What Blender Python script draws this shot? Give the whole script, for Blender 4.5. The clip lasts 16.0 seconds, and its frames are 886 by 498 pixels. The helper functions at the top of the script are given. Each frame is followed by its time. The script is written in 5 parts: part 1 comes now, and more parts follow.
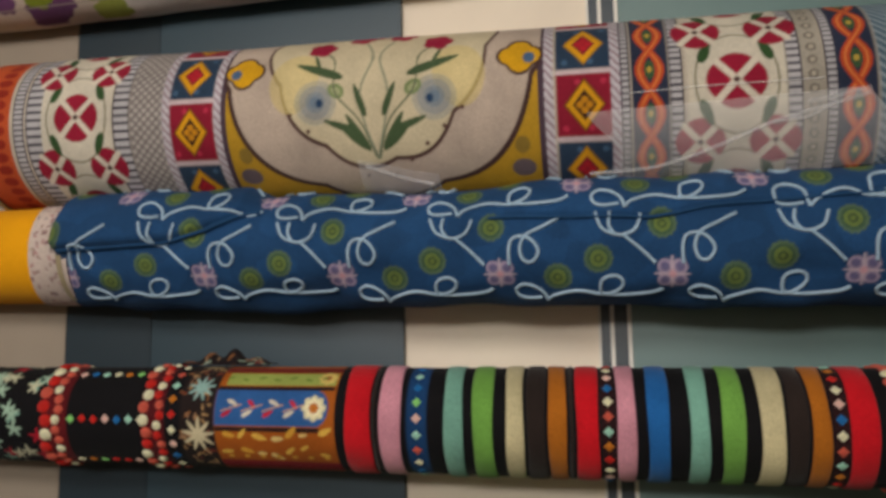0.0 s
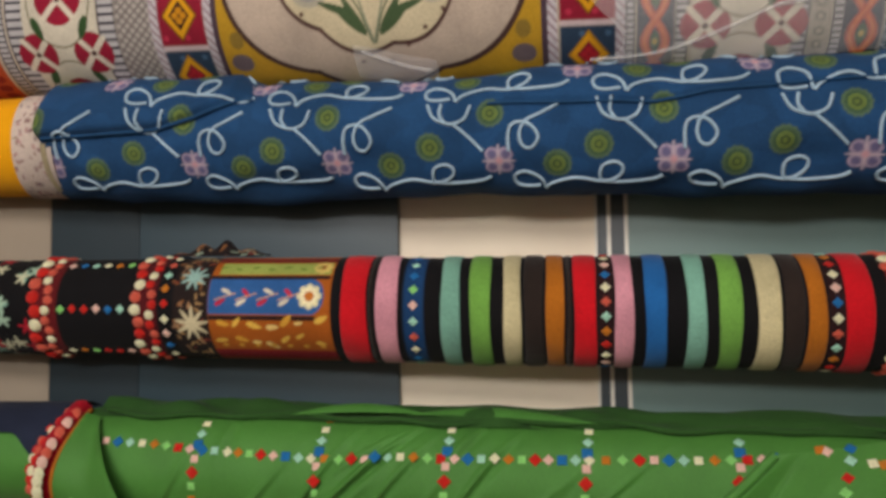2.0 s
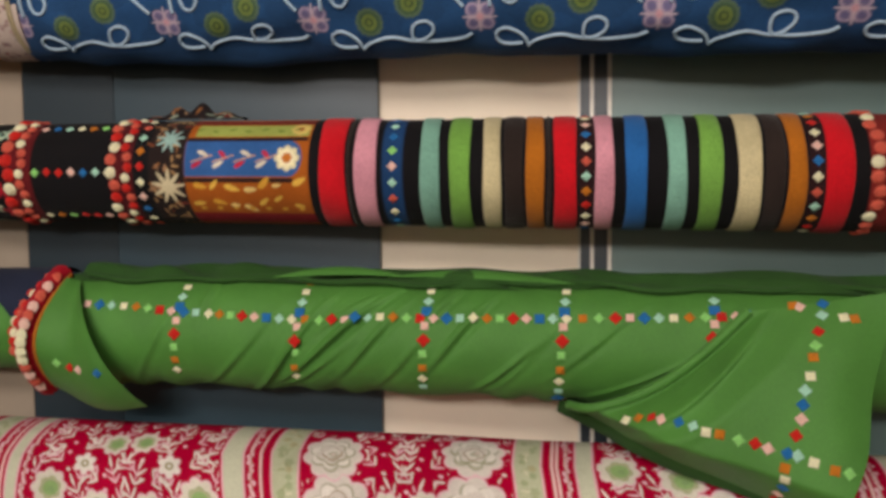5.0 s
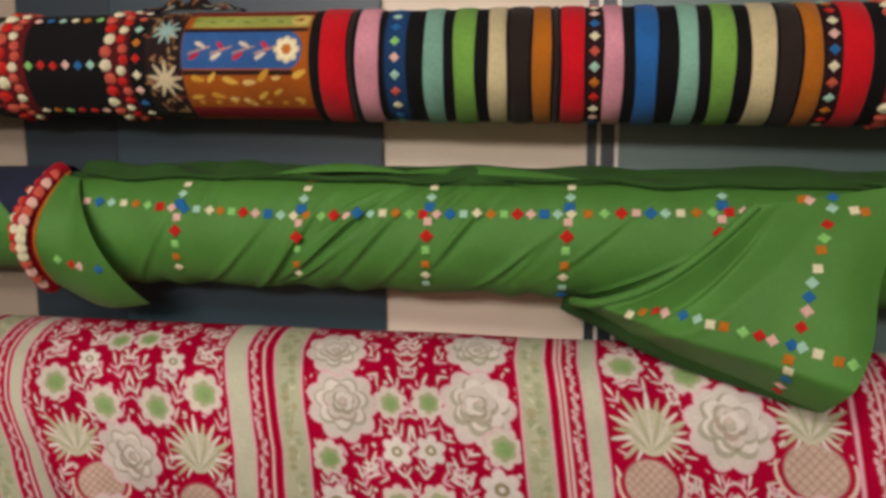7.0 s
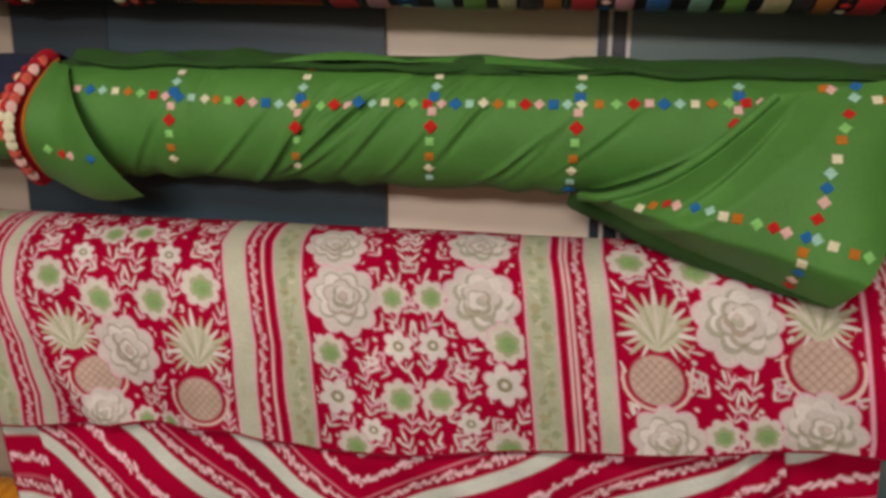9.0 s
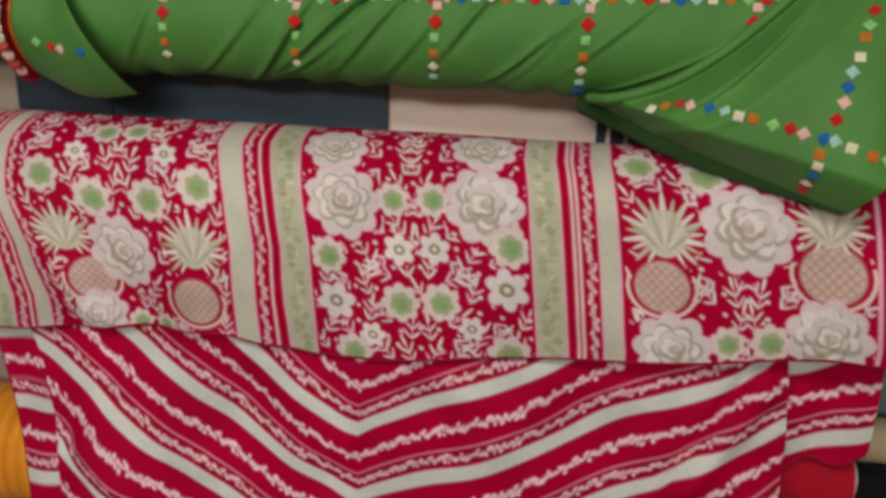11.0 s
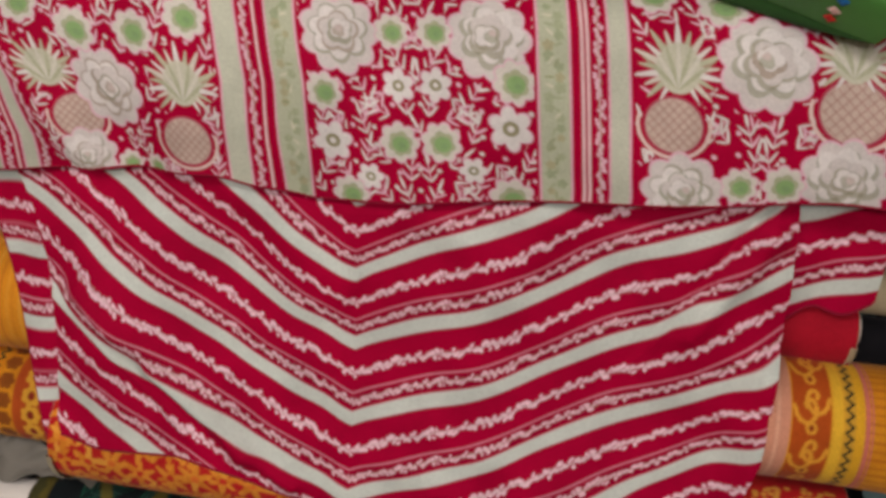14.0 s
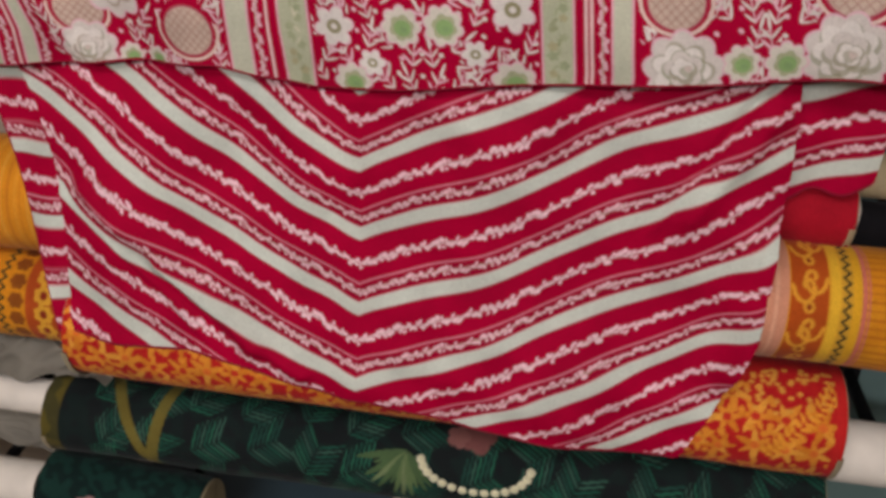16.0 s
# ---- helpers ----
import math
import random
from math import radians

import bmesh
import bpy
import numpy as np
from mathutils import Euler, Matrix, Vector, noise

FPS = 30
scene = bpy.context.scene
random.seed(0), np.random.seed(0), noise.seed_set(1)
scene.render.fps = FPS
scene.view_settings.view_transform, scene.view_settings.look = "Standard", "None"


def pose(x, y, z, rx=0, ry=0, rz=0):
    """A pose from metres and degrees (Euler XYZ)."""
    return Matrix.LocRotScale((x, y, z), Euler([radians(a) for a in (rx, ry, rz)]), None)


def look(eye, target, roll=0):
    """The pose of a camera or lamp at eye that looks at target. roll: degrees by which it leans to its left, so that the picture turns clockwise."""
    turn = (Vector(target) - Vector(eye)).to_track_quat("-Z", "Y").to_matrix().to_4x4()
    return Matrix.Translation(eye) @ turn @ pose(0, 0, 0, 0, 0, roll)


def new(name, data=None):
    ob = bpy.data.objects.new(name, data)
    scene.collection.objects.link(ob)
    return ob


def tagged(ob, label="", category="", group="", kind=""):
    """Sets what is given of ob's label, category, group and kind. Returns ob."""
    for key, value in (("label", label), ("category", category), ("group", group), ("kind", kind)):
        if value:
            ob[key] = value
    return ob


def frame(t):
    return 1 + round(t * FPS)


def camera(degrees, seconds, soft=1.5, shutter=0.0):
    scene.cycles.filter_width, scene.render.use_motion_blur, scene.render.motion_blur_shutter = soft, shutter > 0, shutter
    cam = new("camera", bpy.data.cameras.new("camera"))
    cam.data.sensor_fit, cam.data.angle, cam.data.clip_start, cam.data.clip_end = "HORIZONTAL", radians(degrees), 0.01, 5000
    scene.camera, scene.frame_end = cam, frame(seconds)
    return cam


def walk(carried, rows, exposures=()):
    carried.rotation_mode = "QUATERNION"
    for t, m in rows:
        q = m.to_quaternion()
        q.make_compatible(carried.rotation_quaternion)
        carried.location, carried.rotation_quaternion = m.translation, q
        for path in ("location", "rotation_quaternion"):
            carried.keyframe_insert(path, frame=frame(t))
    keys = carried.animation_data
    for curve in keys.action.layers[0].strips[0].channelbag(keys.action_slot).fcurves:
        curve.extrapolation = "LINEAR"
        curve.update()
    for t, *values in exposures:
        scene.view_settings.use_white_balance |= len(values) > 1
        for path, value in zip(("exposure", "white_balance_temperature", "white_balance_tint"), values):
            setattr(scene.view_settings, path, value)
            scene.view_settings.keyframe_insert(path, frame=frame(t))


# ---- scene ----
cam = camera(55.0, 16.0, soft=3.5)
PATH = [
    (0, (0.063, 0.0, 2.107), (-0.306, 1.946, 2.381), -0.9),
    (0.5, (0.044, 0.017, 2.094), (-0.304, 1.973, 2.329), -0.9),
    (1, (0.038, 0.024, 2.077), (-0.302, 1.985, 2.276), -0.9),
    (1.5, (0.035, 0.021, 2.064), (-0.296, 1.987, 2.22), -0.8),
    (2, (0.033, 0.015, 2.047), (-0.288, 1.986, 2.17), -0.7),
    (2.5, (0.035, 0.015, 2.035), (-0.282, 1.988, 2.115), -0.6),
    (3, (0.037, 0.016, 2.031), (-0.27, 1.993, 2.064), -0.7),
    (3.5, (0.039, 0.02, 2.023), (-0.262, 1.997, 2.021), -0.6),
    (6, (0.045, 0.028, 1.98), (-0.261, 1.995, 1.785), -0.5),
    (6.5, (0.046, 0.031, 1.967), (-0.266, 1.993, 1.733), -0.4),
    (7, (0.041, 0.037, 1.961), (-0.264, 1.992, 1.672), -0.4),
    (7.5, (0.04, 0.045, 1.948), (-0.259, 1.994, 1.614), -0.3),
    (8, (0.041, 0.049, 1.931), (-0.264, 1.992, 1.566), -0.1),
    (8.5, (0.031, 0.053, 1.924), (-0.26, 1.988, 1.509), 0.1),
    (9, (0.026, 0.057, 1.912), (-0.261, 1.984, 1.46), 0.4),
    (11.5, (0.014, 0.077, 1.862), (-0.251, 1.95, 1.213), 1.6),
    (12, (0.011, 0.082, 1.85), (-0.251, 1.94, 1.158), 1.8),
    (12.5, (0.009, 0.084, 1.834), (-0.25, 1.928, 1.104), 2.0),
    (13, (0.011, 0.087, 1.826), (-0.244, 1.914, 1.052), 2.1),
    (13.5, (0.012, 0.089, 1.82), (-0.239, 1.897, 1.004), 2.1),
    (14, (0.017, 0.088, 1.809), (-0.234, 1.88, 0.955), 2.1),
    (14.5, (0.02, 0.084, 1.796), (-0.227, 1.855, 0.9), 2.0),
    (15, (0.022, 0.074, 1.784), (-0.224, 1.828, 0.855), 1.8),
    (15.5, (0.023, 0.066, 1.777), (-0.223, 1.799, 0.81), 1.4),
    (16, (0.021, 0.054, 1.766), (-0.219, 1.772, 0.77), 1.3),
]
walk(cam, [(t, look(eye, target, roll)) for t, eye, target, roll in PATH],
     [(0.0, -0.27, 6700, 11), (3.0, 0.07, 6850, 13), (6.0, 0.04, 7050, 18), (7.0, -0.02, 7050, 19), (9.0, -0.06, 6900, 20), (12.0, -0.06, 6450, 19), (16.0, 0.04, 6450, 19)])

# ---------------------------------------------------------------- world and light
world = bpy.data.worlds.new("world")
scene.world = world
world.use_nodes = True
world.node_tree.nodes["Background"].inputs[0].default_value = (0.9, 0.92, 1.0, 1)
world.node_tree.nodes["Background"].inputs[1].default_value = 0.02


def tube_lamp(x, y, power, length=1.5, width=0.5):
    light = bpy.data.lights.new("ceiling_light", "AREA")
    light.shape, light.size, light.size_y, light.energy = "RECTANGLE", length, width, power
    light.color = (1.0, 0.965, 0.945)
    ob = new("ceiling_light", light)
    ob.matrix_world = pose(x, y, 3.0, 40, 0, 0)
    return ob


tube_lamp(-0.45, -0.7, 30)
tube_lamp(-0.45, -2.6, 82)


# ---------------------------------------------------------------- helpers
def srgb(h):
    """Linear colour of a hex string."""
    v = [int(h[i:i + 2], 16) / 255 for i in (0, 2, 4)]
    return tuple(c / 12.92 if c <= 0.04045 else ((c + 0.055) / 1.055) ** 2.4 for c in v)


def fabric(name, colour=None, weave=900.0, bump=0.25, rough=0.85, sheen=0.05, vary=0.18, coat=0.0, shine=0.15):
    """Woven cloth: a plain colour, or the dyed pattern kept in the mesh; two scales of unevenness and a fine weave."""
    mat = bpy.data.materials.new(name)
    mat.use_nodes = True
    nt = mat.node_tree
    b = nt.nodes["Principled BSDF"]
    co = nt.nodes.new("ShaderNodeTexCoord")
    if colour is None:
        src = nt.nodes.new("ShaderNodeVertexColor")
        src.layer_name = "Col"
        out = src.outputs["Color"]
    else:
        src = nt.nodes.new("ShaderNodeRGB")
        src.outputs[0].default_value = (*colour, 1)
        out = src.outputs[0]
    for scale, amount in ((14.0, vary), (420.0, vary * 0.9)):
        n = nt.nodes.new("ShaderNodeTexNoise")
        n.inputs["Scale"].default_value, n.inputs["Detail"].default_value = scale, 3.0
        nt.links.new(co.outputs["Object"], n.inputs["Vector"])
        r = nt.nodes.new("ShaderNodeMapRange")
        r.inputs["From Min"].default_value, r.inputs["From Max"].default_value = 0.3, 0.7
        r.inputs["To Min"].default_value, r.inputs["To Max"].default_value = 1 - amount, 1 + amount * 0.6
        nt.links.new(n.outputs["Fac"], r.inputs["Value"])
        m = nt.nodes.new("ShaderNodeMix")
        m.data_type, m.blend_type = "RGBA", "MULTIPLY"
        m.inputs["Factor"].default_value = 1.0
        nt.links.new(out, m.inputs[6])
        nt.links.new(r.outputs["Result"], m.inputs[7])
        out = m.outputs[2]
    nt.links.new(out, b.inputs["Base Color"])
    b.inputs["Roughness"].default_value = rough
    b.inputs["Sheen Weight"].default_value = sheen
    b.inputs["Sheen Roughness"].default_value = 0.4
    b.inputs["Coat Weight"].default_value = coat
    b.inputs["Specular IOR Level"].default_value = shine
    heights = []
    for axis in ("X", "Z"):
        w = nt.nodes.new("ShaderNodeTexWave")
        w.bands_direction = axis
        w.inputs["Scale"].default_value, w.inputs["Distortion"].default_value = weave, 1.5
        nt.links.new(co.outputs["Object"], w.inputs["Vector"])
        heights.append(w.outputs["Fac"])
    add = nt.nodes.new("ShaderNodeMath")
    nt.links.new(heights[0], add.inputs[0])
    nt.links.new(heights[1], add.inputs[1])
    bp = nt.nodes.new("ShaderNodeBump")
    bp.inputs["Strength"].default_value, bp.inputs["Distance"].default_value = bump, 0.0006
    nt.links.new(add.outputs[0], bp.inputs["Height"])
    nt.links.new(bp.outputs["Normal"], b.inputs["Normal"])
    return mat


def painted(name, colour, rough=0.6, vary=0.08, scale=6.0, metal=0.0, bump=0.05):
    """A coated or plain hard surface with faint stains."""
    mat = bpy.data.materials.new(name)
    mat.use_nodes = True
    nt = mat.node_tree
    b = nt.nodes["Principled BSDF"]
    co = nt.nodes.new("ShaderNodeTexCoord")
    n = nt.nodes.new("ShaderNodeTexNoise")
    n.inputs["Scale"].default_value, n.inputs["Detail"].default_value = scale, 6.0
    nt.links.new(co.outputs["Object"], n.inputs["Vector"])
    ramp = nt.nodes.new("ShaderNodeValToRGB")
    ramp.color_ramp.elements[0].position, ramp.color_ramp.elements[1].position = 0.3, 0.7
    ramp.color_ramp.elements[0].color = (*[c * (1 - vary) for c in colour], 1)
    ramp.color_ramp.elements[1].color = (*[min(1, c * (1 + vary)) for c in colour], 1)
    nt.links.new(n.outputs["Fac"], ramp.inputs["Fac"])
    nt.links.new(ramp.outputs["Color"], b.inputs["Base Color"])
    b.inputs["Roughness"].default_value, b.inputs["Metallic"].default_value = rough, metal
    n2 = nt.nodes.new("ShaderNodeTexNoise")
    n2.inputs["Scale"].default_value = 160.0
    nt.links.new(co.outputs["Object"], n2.inputs["Vector"])
    bp = nt.nodes.new("ShaderNodeBump")
    bp.inputs["Strength"].default_value, bp.inputs["Distance"].default_value = bump, 0.002
    nt.links.new(n2.outputs["Fac"], bp.inputs["Height"])
    nt.links.new(bp.outputs["Normal"], b.inputs["Normal"])
    return mat


def thing(name, at, label, category, group="", kind=""):
    ob = new(name)
    ob.empty_display_size = 0.05
    ob.location = at
    return tagged(ob, label, category, group, kind)


def place(name, data, material, parent=None, label=""):
    ob = new(name, data)
    if material is not None:
        data.materials.append(material)
    if parent is not None:
        ob.parent = parent
        bpy.context.view_layer.update()
        ob.matrix_parent_inverse = parent.matrix_world.inverted()
    if label:
        tagged(ob, label)
    return ob


def part(name, bm, material, parent, label=""):
    data = bpy.data.meshes.new(name)
    bm.to_mesh(data)
    bm.free()
    return place(name, data, material, parent, label)


def sheet(name, P, colours=None, closed=False):
    """A mesh from a grid of places (rows, columns, 3), with the colour of the dye at each; closed: the rows run round."""
    h, w = P.shape[:2]
    idx = np.arange(h * w).reshape(h, w)
    if closed:
        idx = np.vstack([idx, idx[:1]])
    q = np.stack([idx[:-1, :-1], idx[:-1, 1:], idx[1:, 1:], idx[1:, :-1]], -1).reshape(-1, 4)
    data = bpy.data.meshes.new(name)
    data.vertices.add(h * w)
    data.vertices.foreach_set("co", np.ascontiguousarray(P, dtype=np.float32).ravel())
    data.loops.add(q.size)
    data.loops.foreach_set("vertex_index", q.astype(np.int32).ravel())
    data.polygons.add(len(q))
    data.polygons.foreach_set("loop_start", np.arange(0, q.size, 4, dtype=np.int32))
    data.polygons.foreach_set("use_smooth", np.ones(len(q), dtype=bool))
    data.update(calc_edges=True)
    if colours is not None:
        at = data.color_attributes.new("Col", "FLOAT_COLOR", "POINT")
        at.data.foreach_set("color", np.dstack([colours, np.ones((h, w))]).astype(np.float32).ravel())
    data.validate()
    return data


def ripple(a, b, seed, n=14, low=1.0, high=8.0):
    """Smooth random relief between about -1 and 1 over two arrays."""
    rng = np.random.default_rng(seed)
    out = np.zeros(np.broadcast(a, b).shape)
    for _ in range(n):
        f, th, ph = rng.uniform(low, high), rng.uniform(0, math.pi), rng.uniform(0, 6.28)
        out = out + np.sin(6.283 * f * (a * math.cos(th) + b * math.sin(th)) + ph) / math.sqrt(n)
    return out


def box(x0, x1, y0, y1, z0, z1, bevel=0.0):
    bm = bmesh.new()
    bmesh.ops.create_cube(bm, size=1.0, matrix=Matrix.Translation(((x0 + x1) / 2, (y0 + y1) / 2, (z0 + z1) / 2)) @ Matrix.Diagonal((x1 - x0, y1 - y0, z1 - z0, 1)))
    if bevel:
        bmesh.ops.bevel(bm, geom=bm.edges[:], offset=bevel, segments=2, affect="EDGES")
    return bm


class Roll:
    """A bolt of cloth along x. Its axis runs straight from a to b (x, y, z, radius); phi is in degrees, 0 at the front, 90 on top."""

    def __init__(self, a, b, relief=0.0, seed=1, low=1.0, high=7.0):
        self.a, self.b, self.relief, self.seed, self.low, self.high = np.array(a), np.array(b), relief, seed, low, high

    def centre(self, x):
        k = (x - self.a[0]) / (self.b[0] - self.a[0])
        return [self.a[i] + (self.b[i] - self.a[i]) * k for i in (1, 2, 3)]

    def s(self, x, phi):
        return np.radians(phi) * self.a[3]

    def at(self, x, phi, lift=0.0):
        """Places on the cloth, at a height above it."""
        x, phi = np.broadcast_arrays(np.asarray(x, float), np.asarray(phi, float))
        cy, cz, r = self.centre(x)
        r = r + lift + self.relief * ripple(x, np.sin(np.radians(phi)) * 0.15 + np.cos(np.radians(phi)) * 0.1, self.seed, low=self.low, high=self.high)
        return np.stack([x, cy - r * np.cos(np.radians(phi)), cz + r * np.sin(np.radians(phi))], -1)

    def grid(self, x0, x1, step=0.002, dense=(-95, 115), coarse=8):
        n = max(3, int(round((x1 - x0) / step)) + 1)
        m = int(round(math.radians(dense[1] - dense[0]) * self.a[3] / step)) + 1
        phi = np.concatenate([np.linspace(dense[0], dense[1], m), np.arange(dense[1] + coarse, dense[0] + 360, coarse)])
        return np.meshgrid(np.linspace(x0, x1, n), phi)


def roll_end(roll, x, inward, parent, material):
    """The wound end of a bolt: a spiral of cloth edges round a paper tube."""
    turns, n = 7, 200
    cy, cz, r = roll.centre(x)
    k = np.linspace(0, 1, n)
    ang = k * turns * 6.283
    rad = 0.022 + (r - 0.024) * k
    P = []
    for row, (dr, dx) in enumerate(((0, 0.0), (0.0, -0.002), ((r - 0.024) / turns * 0.8, -0.002), ((r - 0.024) / turns * 0.8, 0.006))):
        P.append(np.stack([np.full(n, x + inward * dx), cy - (rad + dr) * np.cos(ang), cz + (rad + dr) * np.sin(ang)], -1))
    return place("wound_edge", sheet("wound_edge", np.array(P)), material, parent)


class Dye:
    """Colours of a printed or woven cloth over a grid of u (along) and v (across) in metres; U, V: where each knot lies in the pattern."""

    def __init__(self, u, v, base, U=None, V=None, soft=0.0012):
        self.u, self.v, self.soft = np.asarray(u), np.asarray(v), soft
        g = np.meshgrid(self.u, self.v)
        self.U, self.V = (g[0] if U is None else U), (g[1] if V is None else V)
        self.C = np.ones(self.U.shape + (3,)) * np.array(srgb(base))

    def window(self, u, v, r, margin=0.0):
        r = r + margin
        i0, i1 = np.searchsorted(self.u, (u - r, u + r))
        ordered = self.v if self.v[-1] > self.v[0] else self.v[::-1]
        j0, j1 = np.searchsorted(ordered, (v - r, v + r))
        if self.v[-1] < self.v[0]:
            j0, j1 = len(self.v) - j1, len(self.v) - j0
        return slice(j0, j1), slice(i0, i1)

    def lay(self, w, d, colour, k=1.0):
        """Lay a colour where the signed distance d is below nought."""
        a = np.clip(0.5 - d / self.soft, 0, 1)[..., None] * k
        self.C[w] = self.C[w] * (1 - a) + np.array(srgb(colour)) * a

    def every(self, d, colour, k=1.0):
        self.lay((slice(None), slice(None)), d, colour, k)

    def ellipse(self, u, v, a, b, turn, colour, k=1.0):
        w = self.window(u, v, max(a, b) * 1.2 + 0.003, self.margin)
        x, y = self.U[w] - u, self.V[w] - v
        c, s = math.cos(radians(turn)), math.sin(radians(turn))
        p, q = (c * x + s * y) / a, (c * y - s * x) / b
        self.lay(w, (np.hypot(p, q) - 1) * min(a, b), colour, k)

    margin = 0.0

    def leaf(self, u, v, length, turn, colour, fat=0.3, k=1.0):
        """A pointed leaf that starts at (u, v)."""
        c, s = math.cos(radians(turn)), math.sin(radians(turn))
        w = self.window(u + c * length / 2, v + s * length / 2, length * 0.7 + 0.002, self.margin)
        x, y = self.U[w] - u, self.V[w] - v
        p, q = (c * x + s * y) / length, np.abs(c * y - s * x)
        self.lay(w, np.where((p > 0) & (p < 1), q - length * fat * np.sqrt(np.clip(p * (1 - p), 0, 1)) * (1.2 - 0.5 * p), 0.01), colour, k)

    def line(self, pts, width, colour, k=1.0):
        for (a, b), (c, d) in zip(pts[:-1], pts[1:]):
            r = math.hypot(c - a, d - b) / 2 + width * 2
            w = self.window((a + c) / 2, (b + d) / 2, r, self.margin)
            x, y, dx, dy = self.U[w] - a, self.V[w] - b, c - a, d - b
            t = np.clip((x * dx + y * dy) / max(dx * dx + dy * dy, 1e-12), 0, 1)
            self.lay(w, np.hypot(x - t * dx, y - t * dy) - width / 2, colour, k)

    def bloom(self, u, v, r, n, colour, turn=0.0, wave=0.12, squash=1.0, k=1.0):
        """A scalloped disc."""
        w = self.window(u, v, r * 1.3 + 0.003, self.margin)
        x, y = self.U[w] - u, (self.V[w] - v) / squash
        th = np.arctan2(y, x) + radians(turn)
        self.lay(w, np.hypot(x, y) - r * (1 - wave + wave * 2 * np.abs(np.cos(th * n / 2))), colour, k)

    def block(self, u0, u1, v0, v1, colour, k=1.0):
        w = self.window((u0 + u1) / 2, (v0 + v1) / 2, max(u1 - u0, v1 - v0) / 2 + 0.003, self.margin)
        x, y = self.U[w], self.V[w]
        self.lay(w, np.maximum(np.maximum(u0 - x, x - u1), np.maximum(v0 - y, y - v1)), colour, k)

    def band(self, u0, u1, colour, k=1.0):
        self.every(np.maximum(u0 - self.U, self.U - u1), colour, k)

    def ladder(self, u0, u1, v0, v1, step, dark, light):
        """A narrow edging of rungs between two rails."""
        self.band(u0, u1, light)
        rung = np.abs((self.V / step) % 1 - 0.5) * step - step * 0.17
        self.every(np.maximum(rung, np.maximum(u0 - self.U, self.U - u1)), dark)
        self.line([(u0, v0), (u0, v1)], 0.002, dark)
        self.line([(u1, v0), (u1, v1)], 0.002, dark)

    def vine(self, a, b, half, step, colour, k=1.0):
        """A row of paired leaflets and buds where b (across) is near nought; a runs along it."""
        best = np.abs(b) - half * 0.1
        for shift in (0.0, 0.37, 0.7):
            q = a / step + shift
            n = np.floor(q)
            h1, h2, h3 = (np.sin(n * f + shift * g) * 43758.5 % 1.0 for f, g in ((12.9898, 7.1), (78.233, 3.3), (37.719, 9.7)))
            x = (q - n - 0.5) * step
            y = b - (h1 - 0.5) * half * 1.3
            tilt = (h2 - 0.5) * 2.6
            p, r = np.cos(tilt) * x + np.sin(tilt) * y, np.cos(tilt) * y - np.sin(tilt) * x
            size = 0.65 + 0.5 * h3
            best = np.minimum(best, (np.hypot(p / (half * 0.44), r / (half * 0.3)) - size) * half * 0.35)
        self.every(best, colour, k)


# ---------------------------------------------------------------- materials
DYED = fabric("printed_cloth")
SILK = fabric("woven_silk", weave=700.0, rough=0.7, sheen=0.0, vary=0.14, shine=0.06)
BLACK = fabric("black_cotton", srgb("100f12"), vary=0.3)
VELVET = {n: fabric("ribbon_" + n, srgb(h), weave=420.0, bump=0.4, rough=0.8, sheen=0.15, vary=0.22) for n, h in dict(
    red="cc1420", pink="d894a2", mint="78ac98", green="70a548", cream="cbbf94", ochre="b0661a", blue="1f66aa", brown="2c221e").items()}
STITCH = {n: fabric("thread_" + n, srgb(h), weave=1500.0, bump=0.5, rough=0.6, vary=0.15) for n, h in dict(
    red="d02820", pink="f0c4b4", blue="1c6fae", aqua="a8dcc4", cream="f0ecc4", orange="cc7a24", lime="8fd878", coral="d8604c", white="b0ccde").items()}
GREEN = fabric("green_cotton", srgb("467f34"), rough=0.55, vary=0.14, shine=0.3)
# lining colour; also stands for shade on the loose corner's underside
DARK_GREEN = fabric("dark_green_lining_and_shade", srgb("2d5224"), vary=0.15)
NAVY = fabric("navy_cotton", srgb("22283a"), vary=0.2)
RED = fabric("red_cotton", srgb("a31022"), vary=0.2)
YELLOW = fabric("yellow_cotton", srgb("e8a010"), vary=0.08)
SILK_HEM = fabric("crimson_silk", srgb("8c0c2a"), vary=0.15)
BEIGE = fabric("beige_cotton", srgb("a89a78"), vary=0.15)
PLASTER = painted("cream_wall_paint", srgb("eee0ca"), 0.75, 0.05)
SLATE = painted("slate_laminate", srgb("293e47"), 0.42, 0.1, 3.0)
SLATE_DARK = painted("dark_slate_laminate_and_shadow", srgb("25333a"), 0.4, 0.12, 3.0)
# cream board darkened to taupe, so that its shade is in the colour
SHADED_CREAM = painted("shaded_cream_board", srgb("968978"), 0.55, 0.06)
STEEL_GREY = painted("grey_green_laminate", srgb("66807c"), 0.42, 0.1, 3.0)
WHITE = painted("white_edging", srgb("e6e2d6"), 0.5, 0.04)
CARD = painted("white_paper_tube", srgb("d8d2c4"), 0.8, 0.08, 20.0)
KRAFT = painted("grey_card", srgb("6e6a5e"), 0.8, 0.25, 9.0)
METAL = painted("black_steel", srgb("1c1c1e"), 0.45, 0.2, 30.0, 0.6)
BROWN = painted("brown_wall_paint", srgb("5f564e"), 0.8, 0.1)
FLOOR = painted("grey_floor_tile", srgb("56524d"), 0.35, 0.12, 5.0)

